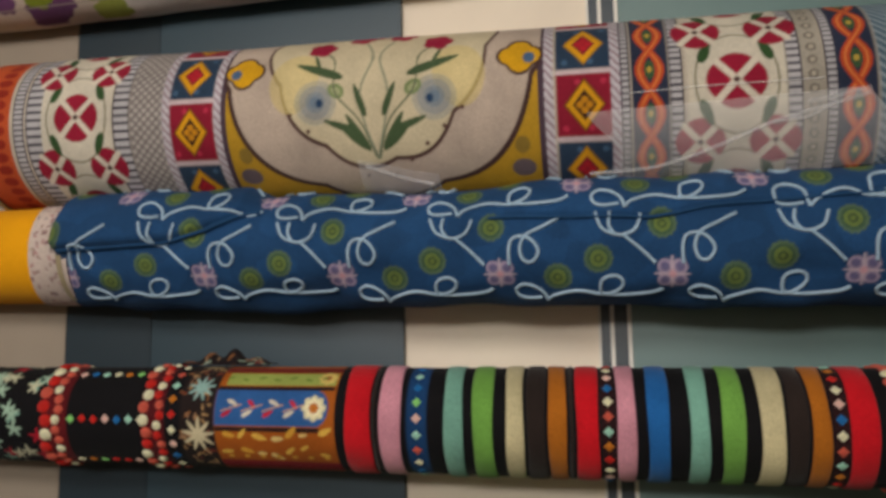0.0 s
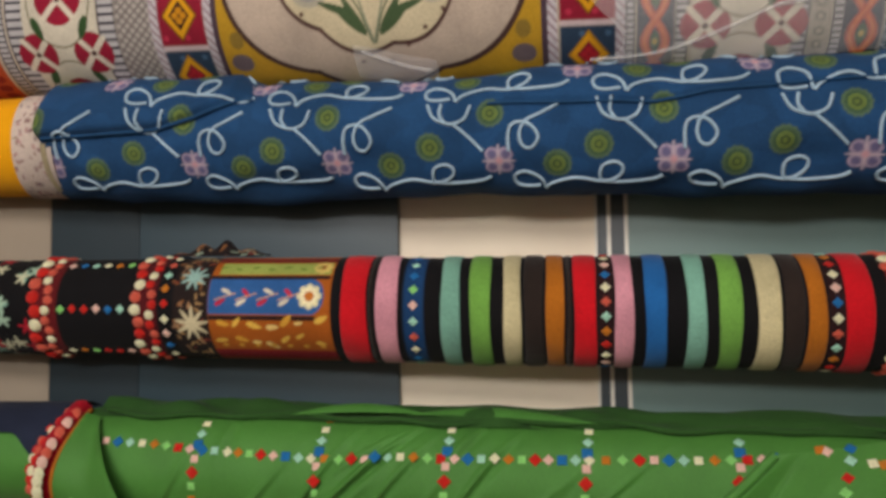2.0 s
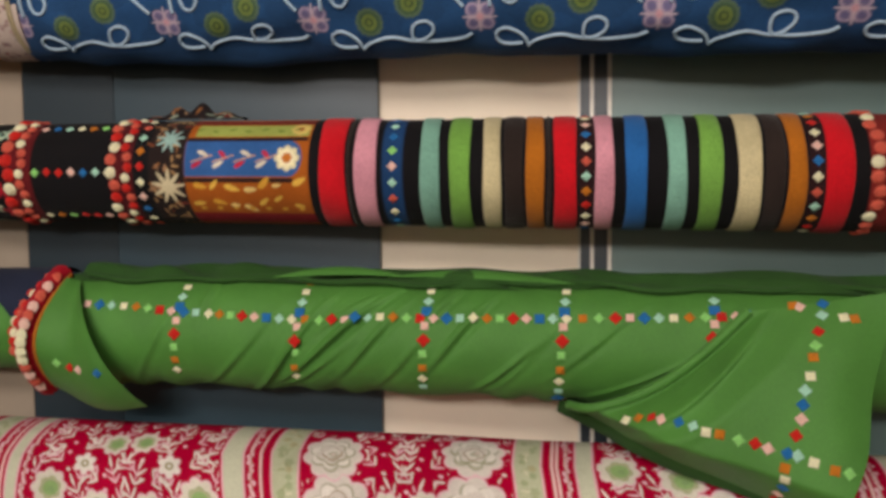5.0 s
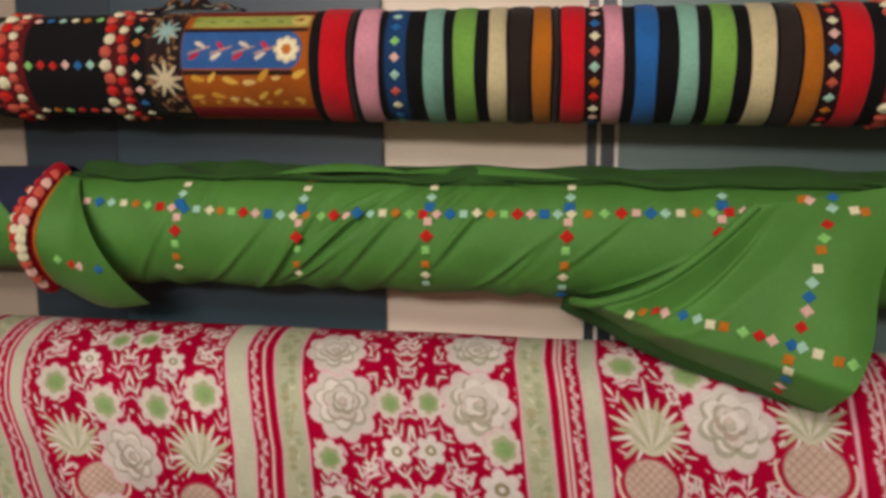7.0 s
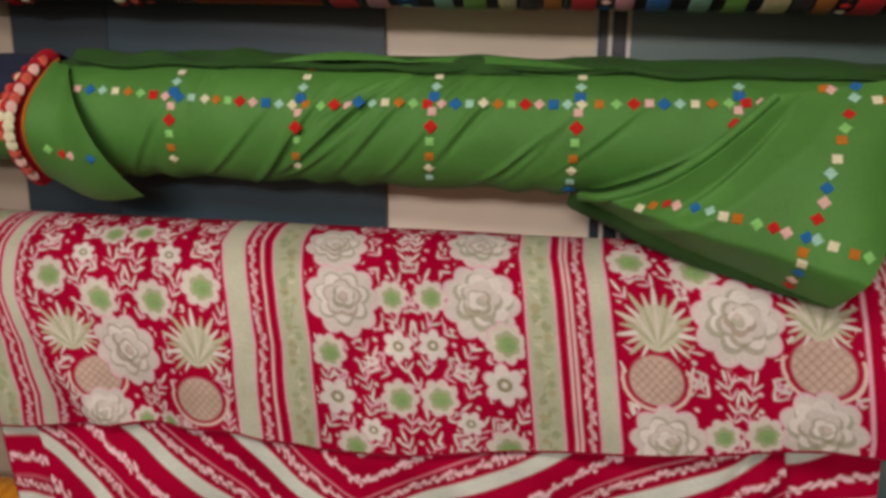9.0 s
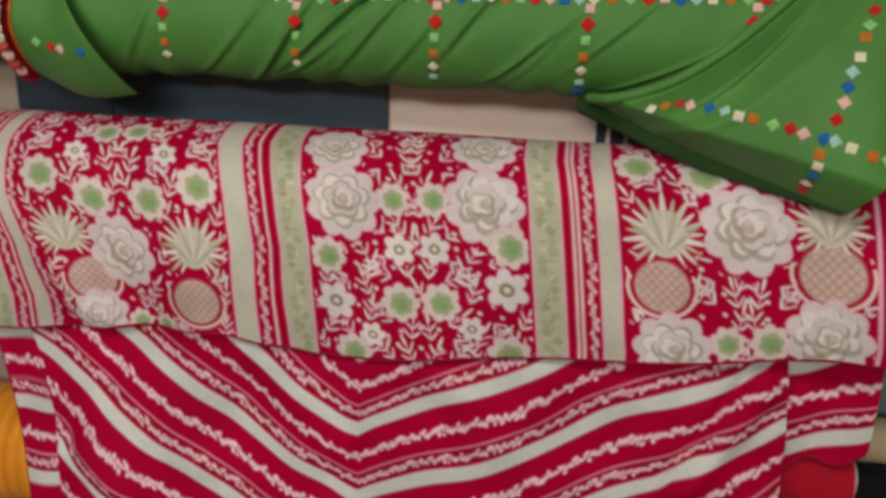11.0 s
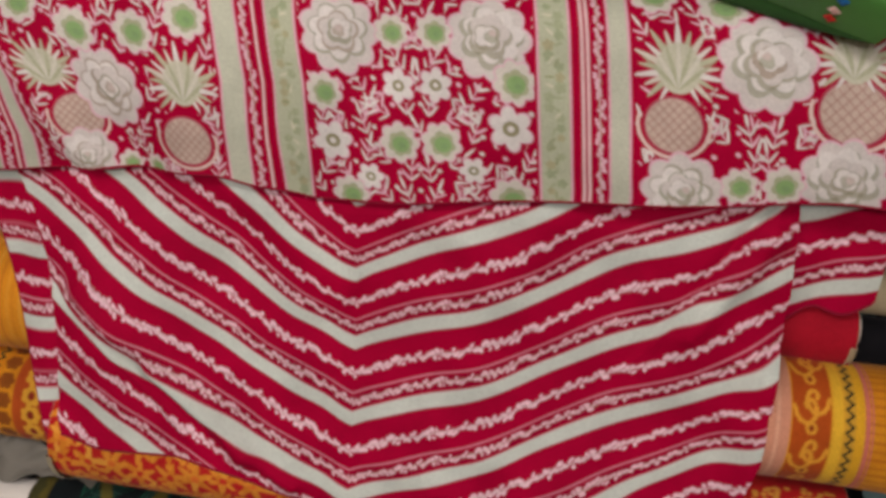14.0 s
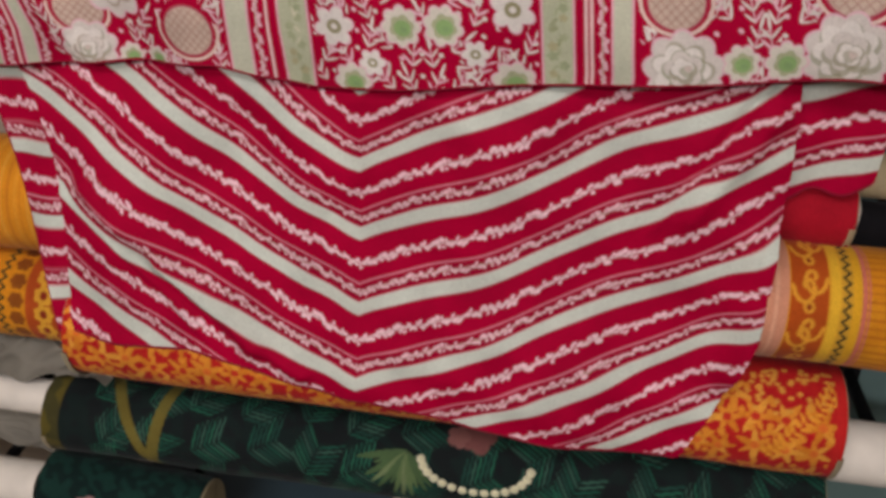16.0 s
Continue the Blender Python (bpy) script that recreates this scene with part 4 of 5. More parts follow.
for n, uu, vv in (("orange", 0.33, 0.01), ("pink", 0.38, 0.012), ("blue", 0.545, 0.02), ("aqua", 0.56, 0.07), ("red", 0.575, 0.15), ("lime", 0.595, 0.215), ("orange", 0.61, 0.28), ("cream", 0.645, 0.36), ("aqua", 0.66, 0.43),
                   ("blue", 0.675, 0.50), ("pink", 0.69, 0.57), ("red", 0.705, 0.645), ("blue", 0.715, 0.735), ("orange", 0.735, 0.80), ("cream", 0.765, 0.85), ("blue", 0.79, 0.895), ("pink", 0.815, 0.94), ("red", 0.83, 0.975),
                   ("orange", 0.16, 0.775), ("cream", 0.15, 0.83), ("red", 0.175, 0.73), ("pink", 0.21, 0.712), ("blue", 0.275, 0.70), ("aqua", 0.325, 0.702), ("cream", 0.38, 0.71), ("orange", 0.44, 0.715), ("lime", 0.515, 0.72), ("red", 0.58, 0.73), ("pink", 0.64, 0.738),
                   ("aqua", 0.75, 0.74), ("cream", 0.81, 0.752), ("orange", 0.89, 0.76), ("lime", 0.95, 0.762), ("cream", 0.71, 0.10), ("orange", 0.78, 0.105), ("cream", 0.03, 0.90)):
    on_corner(n, uu, vv, 45 * (n in ("cream", "orange")))

# ---------------------------------------------------------------- green and navy rolls further along
GL = Roll((-1.3, 1.185, 1.825, 0.07), (-0.69, 1.178, 1.8285, 0.072))
side = bolt("fabric_roll", "plain green cotton roll with a navy cloth laid over it", GL.a, GL.b)
X, PH = GL.grid(-1.3, -0.7, 0.008)
finish(GL, side, X, PH, None, GREEN)
xs, k = np.meshgrid(np.linspace(-1.1, -0.69, 40), np.linspace(0, 1, 24))
low = np.interp(xs, [-1.1, -0.76, -0.69], [50, 32, -18])
place("navy_cloth", sheet("navy_cloth", GL.at(xs, low + (120 - low) * k, 0.006)), NAVY, side, "navy blue cloth over the roll")

# ---------------------------------------------------------------- crimson brocade sari
CRIM, IVORY, BLUSH = "a4002e", "ccc4ba", "d8aeb6"
sari = thing("draped_sari", (-0.15, 1.1, 1.45), "crimson silk sari with ivory brocade draped over the rack", "sari")
bpy.context.view_layer.update()
PROFILE = smooth([(1.205, 1.60), (1.195, 1.65), (1.172, 1.672), (1.13, 1.684), (1.085, 1.678), (1.045, 1.656), (1.02, 1.62), (1.008, 1.57), (1.005, 1.51), (1.012, 1.45), (1.02, 1.40)], 16)
run = np.concatenate([[0], np.cumsum(np.linalg.norm(np.diff(PROFILE, axis=0), axis=1))])


def length_at(z):
    """The way down the cloth to a height on its front."""
    front = PROFILE[:, 0] < 1.12
    return float(np.interp(-z, -PROFILE[front][:, 1], run[front]))


def hem(x):
    return np.interp(x, [-0.8, -0.7, -0.55, -0.4, -0.33, -0.28, -0.18, 0.094, 0.324, 0.6], [1.405, 1.412, 1.428, 1.437, 1.425, 1.415, 1.424, 1.452, 1.478, 1.49])


xs = np.linspace(-0.80, 0.46, 1000)
hs = np.concatenate([np.linspace(0, 0.3, 14, endpoint=False), np.linspace(0.3, 1, 262)])
XX, HH = np.meshgrid(xs, hs)
END = np.interp(-hem(XX), -PROFILE[PROFILE[:, 0] < 1.12][:, 1], run[PROFILE[:, 0] < 1.12])
SS = HH * END
down = np.clip((SS - length_at(1.66)) / 0.25, 0, 1)
YY, ZZ = np.interp(SS, run, PROFILE[:, 0]), np.interp(SS, run, PROFILE[:, 1])
fold = 0.006 * ripple(XX * 1.2, SS * 0.5, 41, 10, 0.8, 4.0) * (0.3 + down)
fold += 0.022 * np.exp(-((XX + 0.72 - 0.16 * down) / 0.035) ** 2) * down - 0.008 * np.exp(-((XX + 0.655 - 0.17 * down) / 0.03) ** 2) * down
fold += 0.010 * np.exp(-((XX + 0.40 - 0.06 * down) / 0.03) ** 2) * down
G = np.stack([XX, YY - 0.05 * (XX + 0.1) - fold - 0.008 * down, ZZ], -1)
# the weave follows the pull of the cloth: each line of the pattern (its u) lies at these x, down the cloth by s
PULL = (
    (-0.68, (0.217, 0.285, 0.348, 0.421, 0.465), (-0.68, -0.664, -0.632, -0.618, -0.62)),
    (-0.413, (0.196, 0.269, 0.329, 0.398, 0.443), (-0.413, -0.389, -0.377, -0.375, -0.374)),
    (-0.345, (0.191, 0.266, 0.329, 0.398, 0.46), (-0.345, -0.327, -0.316, -0.314, -0.308)),
    (-0.31, (0.188, 0.263, 0.326, 0.394, 0.471), (-0.31, -0.296, -0.284, -0.28, -0.277)),
    (-0.028, (0.191, 0.246, 0.305, 0.368, 0.439), (-0.028, -0.019, -0.012, -0.005, 0.002)),
    (0.067, (0.191, 0.261, 0.326, 0.394, 0.421), (0.067, 0.077, 0.086, 0.094, 0.098)),
    (0.35, (0.241, 0.272, 0.301, 0.333, 0.387), (0.35, 0.352, 0.355, 0.359, 0.366)),
)
lines = [(u, np.interp(SS, ss, at_x)) for u, ss, at_x in PULL]
PUL = XX - lines[0][1] + lines[0][0]
for (u0, x0), (u1, x1) in zip(lines[:-1], lines[1:]):
    PUL = np.where(XX > x0, u0 + (XX - x0) * (u1 - u0) / (x1 - x0), PUL)
PUL = np.where(XX > lines[-1][1], XX - lines[-1][1] + lines[-1][0], PUL)
d = Dye(xs, hs, CRIM, PUL, SS, soft=0.0013)
d.v = SS[:, 520]
d.margin = 0.085
rng = random.Random(77)
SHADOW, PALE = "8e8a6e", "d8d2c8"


def peony(u, v, r):
    """A full flower: a scalloped rim and rings of overlapping petals."""
    turn = rng.uniform(0, 40)
    d.bloom(u, v, r * 1.0, 9, BLUSH, turn, 0.09)
    d.bloom(u, v, r * 0.94, 9, IVORY, turn, 0.09)
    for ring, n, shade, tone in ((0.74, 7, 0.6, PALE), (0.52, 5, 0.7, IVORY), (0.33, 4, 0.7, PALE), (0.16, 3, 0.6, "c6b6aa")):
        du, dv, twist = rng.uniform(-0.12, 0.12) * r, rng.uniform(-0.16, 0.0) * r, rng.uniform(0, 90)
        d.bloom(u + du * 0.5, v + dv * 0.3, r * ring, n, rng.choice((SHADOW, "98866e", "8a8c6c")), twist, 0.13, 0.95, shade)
        d.bloom(u + du, v + dv, r * (ring - 0.07), n, tone, twist, 0.14, 0.92)


def rose(u, v, r):
    turn = rng.uniform(0, 40)
    d.bloom(u, v, r * 1.08, 8, BLUSH, turn, 0.11)
    d.bloom(u, v, r * 0.98, 8, "cec8b8", turn, 0.11)
    d.bloom(u + r * 0.06, v + r * 0.05, r * 0.66, 6, "a4a884", turn + 15, 0.1)
    d.ellipse(u + r * 0.08, v + r * 0.08, r * 0.48, r * 0.44, 0, "86a66a")
    d.ellipse(u + r * 0.15, v + r * 0.15, r * 0.2, r * 0.16, 0, "7d9a68", 0.7)


def daisy(u, v, r):
    turn = rng.uniform(0, 60)
    d.bloom(u, v, r, 6, BLUSH, turn, 0.2)
    d.bloom(u, v, r * 0.9, 6, PALE, turn, 0.2)
    d.ellipse(u, v, r * 0.42, r * 0.38, 0, "948e6c")
    d.ellipse(u, v, r * 0.18, r * 0.16, 0, PALE)


def spray(u, v, turn, n=2, size=0.016):
    """A short stem with pairs of pointed leaves."""
    c, s = math.cos(math.radians(turn)), math.sin(math.radians(turn))
    d.line([(u, v), (u + c * size * n * 0.72, v + s * size * n * 0.72)], 0.0016, BLUSH)
    for k in range(n):
        p, q = u + c * size * 0.72 * k, v + s * size * 0.72 * k
        for side in (-1, 1):
            d.leaf(p, q, size * rng.uniform(0.85, 1.1), turn + side * rng.uniform(34, 48), rng.choice((IVORY, BLUSH, PALE)), 0.2)
    d.leaf(u + c * size * n * 0.66, v + s * size * n * 0.66, size * 1.05, turn, PALE, 0.22)


def pineapple(u, v, r, top_u, top_v, top_r):
    """A netted fruit in two cupped leaves under a burst of spiked leaves."""
    ring = [(u + r * 1.22 * math.cos(t), v + r * 1.08 * math.sin(t)) for t in np.linspace(-0.25, math.pi + 0.25, 24)]
    d.line(ring, 0.004, "d6bcae")
    d.ellipse(u, v, r * 1.02, r * 0.96, 0, "a8505c")
    d.ellipse(u, v, r * 0.95, r * 0.88, 0, "c0aa98")
    w = d.window(u, v, r * 1.05, d.margin)
    x1, y1 = d.U[w] - u, d.V[w] - v
    for s in (1, -1):
        g = ((x1 + s * y1) / (r * 0.34)) % 1
        d.lay(w, np.maximum(np.abs(g - 0.5) * r * 0.34 - 0.0009, (np.hypot(x1, y1 * 1.08) - r * 0.9)), "9a6a60", 0.6)
    for q in range(19):
        an = -90 + (q - 9) * 16.5
        d.leaf(top_u + top_r * 0.1 * math.cos(math.radians(an)), top_v + top_r * 0.2, top_r * (1.42 if q % 2 else 1.22) * (1 - 0.022 * abs(q - 9)), an, (PALE, "b4b494", "cdc6b2")[q % 3], 0.15)
    d.ellipse(top_u, top_v + top_r * 0.12, top_r * 0.62, top_r * 0.72, 0, "c0bea4")
    for q in range(7):
        d.leaf(top_u, top_v + top_r * 0.7, top_r * 1.35, -90 + (q - 3) * 17, ("a4a684", "d0ccba")[q % 2], 0.1, 0.8)


PEONIES = ((-0.572, 0.352, 0.046), (-0.623, 0.442, 0.036), (-0.256, 0.266, 0.044), (-0.083, 0.260, 0.045), (-0.263, 0.190, 0.038), (-0.08, 0.176, 0.039),
           (0.213, 0.265, 0.049), (0.126, 0.410, 0.044), (0.298, 0.381, 0.045))
ROSES = ((-0.655, 0.258, 0.021), (-0.59, 0.285, 0.023), (-0.514, 0.282, 0.022), (-0.448, 0.261, 0.023), (-0.572, 0.190, 0.018), (-0.531, 0.184, 0.018),
         (-0.567, 0.45, 0.016), (-0.525, 0.447, 0.015), (-0.194, 0.261, 0.018), (-0.145, 0.258, 0.0185), (-0.283, 0.333, 0.020), (-0.056, 0.305, 0.022),
         (-0.193, 0.383, 0.021), (-0.143, 0.379, 0.021), (-0.257, 0.455, 0.021), (-0.063, 0.443, 0.024), (0.098, 0.192, 0.023), (0.171, 0.203, 0.024),
         (0.188, 0.396, 0.0185), (0.236, 0.392, 0.0205))
DAISIES = ((-0.607, 0.225, 0.014), (-0.487, 0.222, 0.015), (-0.276, 0.390, 0.022), (-0.062, 0.356, 0.023), (-0.191, 0.319, 0.017), (-0.147, 0.315, 0.017),
           (-0.231, 0.429, 0.015), (-0.107, 0.410, 0.015))
PINES = ((-0.624, 0.390, 0.030, -0.649, 0.328, 0.030), (-0.469, 0.406, 0.033, -0.465, 0.332, 0.036), (0.115, 0.336, 0.032, 0.121, 0.272, 0.037), (0.302, 0.308, 0.036, 0.301, 0.250, 0.034))
# leaf sprays fill the panels between the flowers, mirrored about the middle of each panel
MOTIFS = [m[:3] for m in PEONIES + ROSES + DAISIES] + [p[:3] for p in PINES] + [p[3:] for p in PINES]
for u0, u1 in ((-0.68, -0.418), (-0.305, -0.034), (0.073, 0.347), (0.385, 0.46)):
    c, half = (u0 + u1) / 2, (u1 - u0) / 2
    for j, v in enumerate(np.arange(0.15, 0.475, 0.0255)):
        for i, du in enumerate(np.arange(0.011, half - 0.006, 0.027)):
            ju, jv, an = rng.uniform(-0.004, 0.004), rng.uniform(-0.005, 0.005), (-70, -35, -115, 35)[(i + 2 * j) % 4] + rng.uniform(-18, 18)
            for side in (-1, 1):
                u, w = c + side * (du + ju), v + jv
                if any(math.hypot(u - a, w - b) < r * 0.75 for a, b, r in MOTIFS):
                    continue
                spray(u, w, an if side > 0 else 180 - an, 2, 0.0165)
                d.ellipse(u + 0.011, w + 0.012, 0.0032, 0.0026, 30, rng.choice((IVORY, BLUSH)))
for u, v, r in MOTIFS:
    d.bloom(u, v, r * 1.14, 12, CRIM, 0, 0.06)
for m in PINES:
    pineapple(*m)
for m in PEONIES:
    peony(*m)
for m in ROSES:
    rose(*m)
for m in DAISIES:
    daisy(*m)
# lengthwise borders
RIM = "d9a0ac"
for u0, u1, tone in ((-0.413, -0.386, "bcbea6"), (-0.345, -0.31, "b0b496"), (-0.028, 0.004, "b0b496"), (0.048, 0.067, "bcbea6"), (-0.718, -0.702, "bcbea6"), (-0.785, -0.752, "b0b496"), (0.405, 0.43, "bcbea6")):
    d.band(u0 - 0.006, u1 + 0.006, CRIM)
    d.band(u0 - 0.003, u1 + 0.003, RIM)
    d.band(u0, u1, tone)
    if u1 - u0 > 0.03:
        c = (u0 + u1) / 2
        for v in np.arange(0.13, 0.48, 0.011):
            s = rng.choice((-1, 1))
            d.bloom(c + s * 0.006, v, rng.uniform(0.004, 0.006), 5, rng.choice(("98a07c", "a39c74", "8e9a74")), rng.uniform(0, 60), 0.2, 1.0, 0.75)
            d.leaf(c, v, 0.011, rng.uniform(0, 360), rng.choice(("98a07c", "8f966e", "cdc9ac")), 0.3, 0.8)
# columns of leaflets between the plain bands
for u0, u1, vines, rules in ((-0.383, -0.348, (-0.3745,), (-0.361,)), (0.007, 0.045, (0.036,), (0.0185, 0.0245)), (-0.699, -0.682, (-0.6915,), ()), (-0.749, -0.721, (-0.739,), (-0.727,)), (0.354, 0.402, (0.371, 0.388), (0.3795,))):
    d.band(u0, u1, CRIM)
    for u in vines:
        d.vine(d.V, d.U - u, 0.0075, 0.0105, BLUSH)
        d.vine(d.V + 0.004, d.U - u, 0.003, 0.0095, "b0a684", 0.7)
    for u in rules:
        d.band(u - 0.002, u + 0.002, "d8b4b0")
d.band(0.3475, 0.3525, "d9a0ac")
G[..., 1] -= 0.0009 * d.C.mean(-1) / 0.6
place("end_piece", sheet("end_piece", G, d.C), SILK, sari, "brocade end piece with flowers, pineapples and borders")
tube("hem", G[-1, ::6] + np.array((0, 0.001, 0.001)), 0.0022, SILK_HEM, sari, 6)


# the long striped body of the sari, in chevrons
def stripes(d, along, across, period=0.1025):
    """Ivory bands, two rows of leaves and a thin line in each period; across runs down from the middle of an ivory band."""
    p = (across / period) % 1.0
    q = np.minimum(p, 1 - p) * period
    d.every(q - 0.0112, "7c1026", 0.6)
    d.every(q - 0.0101, "c98c8c")
    d.every(q - 0.0090, "c6ccbe")
    d.vine(along, (p - 0.415) * period, 0.0088, 0.0095, "ecc6cc")
    d.vine(along + 0.004, (p - 0.415) * period, 0.004, 0.0085, "b8a898", 0.5)
    d.every(np.abs(p - 0.672) * period - 0.0011, "cf8894")
    d.every(np.abs(p - 0.79) * period - 0.0078, "7a1026", 0.5)
    d.vine(along + 0.004, (p - 0.785) * period, 0.0074, 0.0085, "e4bac0")
    d.vine(along + 0.009, (p - 0.785) * period, 0.0034, 0.0095, "a89c80", 0.6)


BODY = smooth([(1.08, 1.56), (1.045, 1.47), (1.03, 1.42), (1.018, 1.32), (0.998, 1.213), (0.975, 1.111), (0.948, 1.017), (0.943, 0.95), (0.955, 0.90)], 12)


def body_y(x, z):
    return np.interp(-z, -BODY[:, 1], BODY[:, 0]) - 0.02 * (x + 0.1)


U, V = np.meshgrid(np.linspace(0, 1, 760), np.linspace(0, 1, 430))
ROUGHX = -0.67 + 0.95 * U
FOOT = np.interp(ROUGHX, [-0.67, -0.6, -0.49, -0.40, -0.325, -0.244, -0.045, 0.22, 0.3], [1.045, 1.035, 1.036, 1.022, 1.004, 0.99, 0.974, 0.958, 0.957])
ZZ = 1.53 + (FOOT - 1.53) * V
XL = np.interp(-ZZ, [-1.53, -1.415, -1.34, -1.274, -1.066, -1.0], [-0.71, -0.688, -0.665, -0.648, -0.646, -0.625])
XR = np.interp(-ZZ, [-1.53, -1.457, -1.36, -1.144, -1.051, -0.959], [0.285, 0.288, 0.297, 0.293, 0.262, 0.222])
XX = XL + (XR - XL) * U
wave = 0.011 * ripple(XX * 1.3, ZZ * 1.1, 52, 10, 0.8, 3.5)
for x0, z0, x1, z1, high, wide in ((-0.40, 1.43, -0.24, 1.30, 0.012, 0.03), (-0.63, 1.26, -0.40, 1.05, -0.006, 0.016), (-0.60, 1.26, -0.37, 1.06, 0.012, 0.02), (0.25, 1.44, 0.17, 1.30, -0.006, 0.012), (0.27, 1.42, 0.19, 1.29, 0.007, 0.014), (-0.5, 1.16, -0.3, 1.02, 0.008, 0.012), (0.0, 1.40, 0.1, 1.05, 0.006, 0.05), (-0.13, 1.35, -0.10, 1.0, -0.006, 0.05), (-0.235, 1.4, -0.235, 1.0, 0.005, 0.02), (0.29, 1.25, 0.28, 1.10, 0.022, 0.03)):
    t = np.clip(((XX - x0) * (x1 - x0) + (ZZ - z0) * (z1 - z0)) / ((x1 - x0) ** 2 + (z1 - z0) ** 2), 0, 1)
    q = np.hypot(XX - x0 - t * (x1 - x0), ZZ - z0 - t * (z1 - z0))
    wave = wave + high * np.exp(-(q / wide) ** 2)
pleat = XX - (0.25 - (1.44 - ZZ) * 0.62)
wave = wave + 0.014 / (1 + np.exp(-pleat / 0.0022)) * np.exp(-np.clip(pleat, 0, 1) / 0.07) * np.clip((ZZ - 1.22) / 0.08, 0, 1)
pleat = XX + 0.655 - (1.275 - ZZ) * 0.95
wave = wave + 0.013 / (1 + np.exp(-pleat / 0.0025)) * np.exp(-np.clip(pleat, 0, 1) / 0.06) * np.clip((1.285 - ZZ) / 0.03, 0, 1) * np.clip((ZZ - 1.03) / 0.1, 0, 1)
wave = wave + 0.0022 * ripple(XX * 1.5 + ZZ * 2.2, ZZ * 1.2 - XX, 71, 9, 3.0, 9.0)
above = ZZ - hem(XX)
wave = wave * np.clip(0.6 - above / 0.05, 0, 1) - 0.045 * np.clip((above + 0.008) / 0.03, 0, 1)
G = np.stack([XX, body_y(XX, ZZ) - wave, ZZ], -1)
# chevrons: the vertex of each stripe lies on x = -0.222
DX = XX + 0.222
left, right = np.clip(-DX, 0, 1), np.clip(DX, 0, 1)
VERTEX = np.where(DX < 0, (ZZ - left * (-0.039 + 0.30 * left)) / (1 + 0.45 * left), ZZ - 0.42 * right - 0.12 * right ** 2)
VERTEX = VERTEX + 0.0042 * ripple(XX, ZZ, 61, 8, 1.0, 4.5)
# the pleat at one side shifts the stripes
line_x = 0.25 - (1.44 - ZZ) * 0.62
VERTEX = VERTEX - 0.018 / (1 + np.exp(-(XX - line_x) / 0.003)) * np.clip((ZZ - 1.24) / 0.08, 0, 1)
d = Dye(np.linspace(0, 1, 760), np.linspace(0, 1, 430), CRIM, XX, ZZ, soft=0.0016)
stripes(d, XX * 1.08 + np.where(DX < 0, 0.3, 0), 1.322 - VERTEX)
G[..., 1] -= 0.0009 * d.C.mean(-1) / 0.6
place("body_cloth", sheet("body_cloth", G, d.C), SILK, sari, "striped silk body in ivory chevrons")
tube("hem", G[-1, ::5], 0.0018, SILK_HEM, sari, 6)
# the layer behind, seen on both sides, striped straight across
for x0, x1, z0, z1, x2, x3, setback in ((-0.76, -0.62, 1.46, 1.03, -0.675, -0.61, 0.022), (0.24, 0.41, 1.53, 1.318, 0.24, 0.40, 0.03)):
    U, V = np.meshgrid(np.linspace(0, 1, 90), np.linspace(0, 1, 150))
    ZZ = z0 + (z1 - z0) * V
    if x0 > 0:
        ZZ = ZZ + 0.09 * (U - 0.5) * 0.35 + 0.006 * np.sin(U * 14) * V
    XX = x0 + (x1 - x0) * U + ((x2 - x0) + (x3 - x2 - x1 + x0) * U) * V
    G = np.stack([XX, body_y(XX, ZZ) + setback + 0.004 * np.sin(XX * 70 + V * 3), ZZ], -1)
    d = Dye(np.linspace(0, 1, 90), np.linspace(0, 1, 150), CRIM, XX, ZZ, soft=0.0016)
    if x0 > 0:
        stripes(d, XX, 1.447 - ZZ + (XX - 0.33) * 0.30)
    else:
        stripes(d, XX, 1.292 - ZZ)
        d.every(np.maximum(0.02 - V, U - 0.02), "8c0c2a")
    place("under_layer", sheet("under_layer", G, d.C), SILK, sari, "inner layer of the striped silk")
    tube("hem", G[-1, ::3], 0.002, SILK_HEM, sari, 6)
# the bolt that the sari is wound on
INNER = Roll((-0.8, 1.15, 1.60, 0.06), (0.6, 1.11, 1.60, 0.06))
inner = bolt("fabric_roll", "crimson silk bolt that carries the draped sari", INNER.a, INNER.b)
X, PH = INNER.grid(-0.85, 0.6, 0.02)
finish(INNER, inner, X, PH, None, SILK_HEM)

# ---------------------------------------------------------------- rolls lower down
REDR = Roll((0.2, 1.10, 1.28, 0.05), (0.41, 1.09, 1.275, 0.05), 0.001, 7)
redroll = bolt("fabric_roll", "plain red cotton roll half hidden by the sari", REDR.a, REDR.b)
X, PH = REDR.grid(0.2, 0.394, 0.006)
finish(REDR, redroll, X, PH, None, RED)
OLIVE = Roll((0.39, 1.135, 1.31, 0.03), (1.0, 1.11, 1.31, 0.03))
olive = bolt("fabric_roll", "slim beige cotton roll", OLIVE.a, OLIVE.b)
X, PH = OLIVE.grid(0.39, 1.0, 0.01)
finish(OLIVE, olive, X, PH, None, BEIGE)
BLK = Roll((0.38, 1.12, 1.245, 0.033), (1.0, 1.10, 1.24, 0.033))
blk = bolt("fabric_roll", "slim black cotton roll", BLK.a, BLK.b)
X, PH = BLK.grid(0.38, 1.0, 0.01)
finish(BLK, blk, X, PH, None, BLACK)

# black filler roll added to darken the shadowed gap behind the golden roll
GAP_SHADE = Roll((0.36, 1.14, 1.07, 0.055), (1.0, 1.13, 1.065, 0.055))
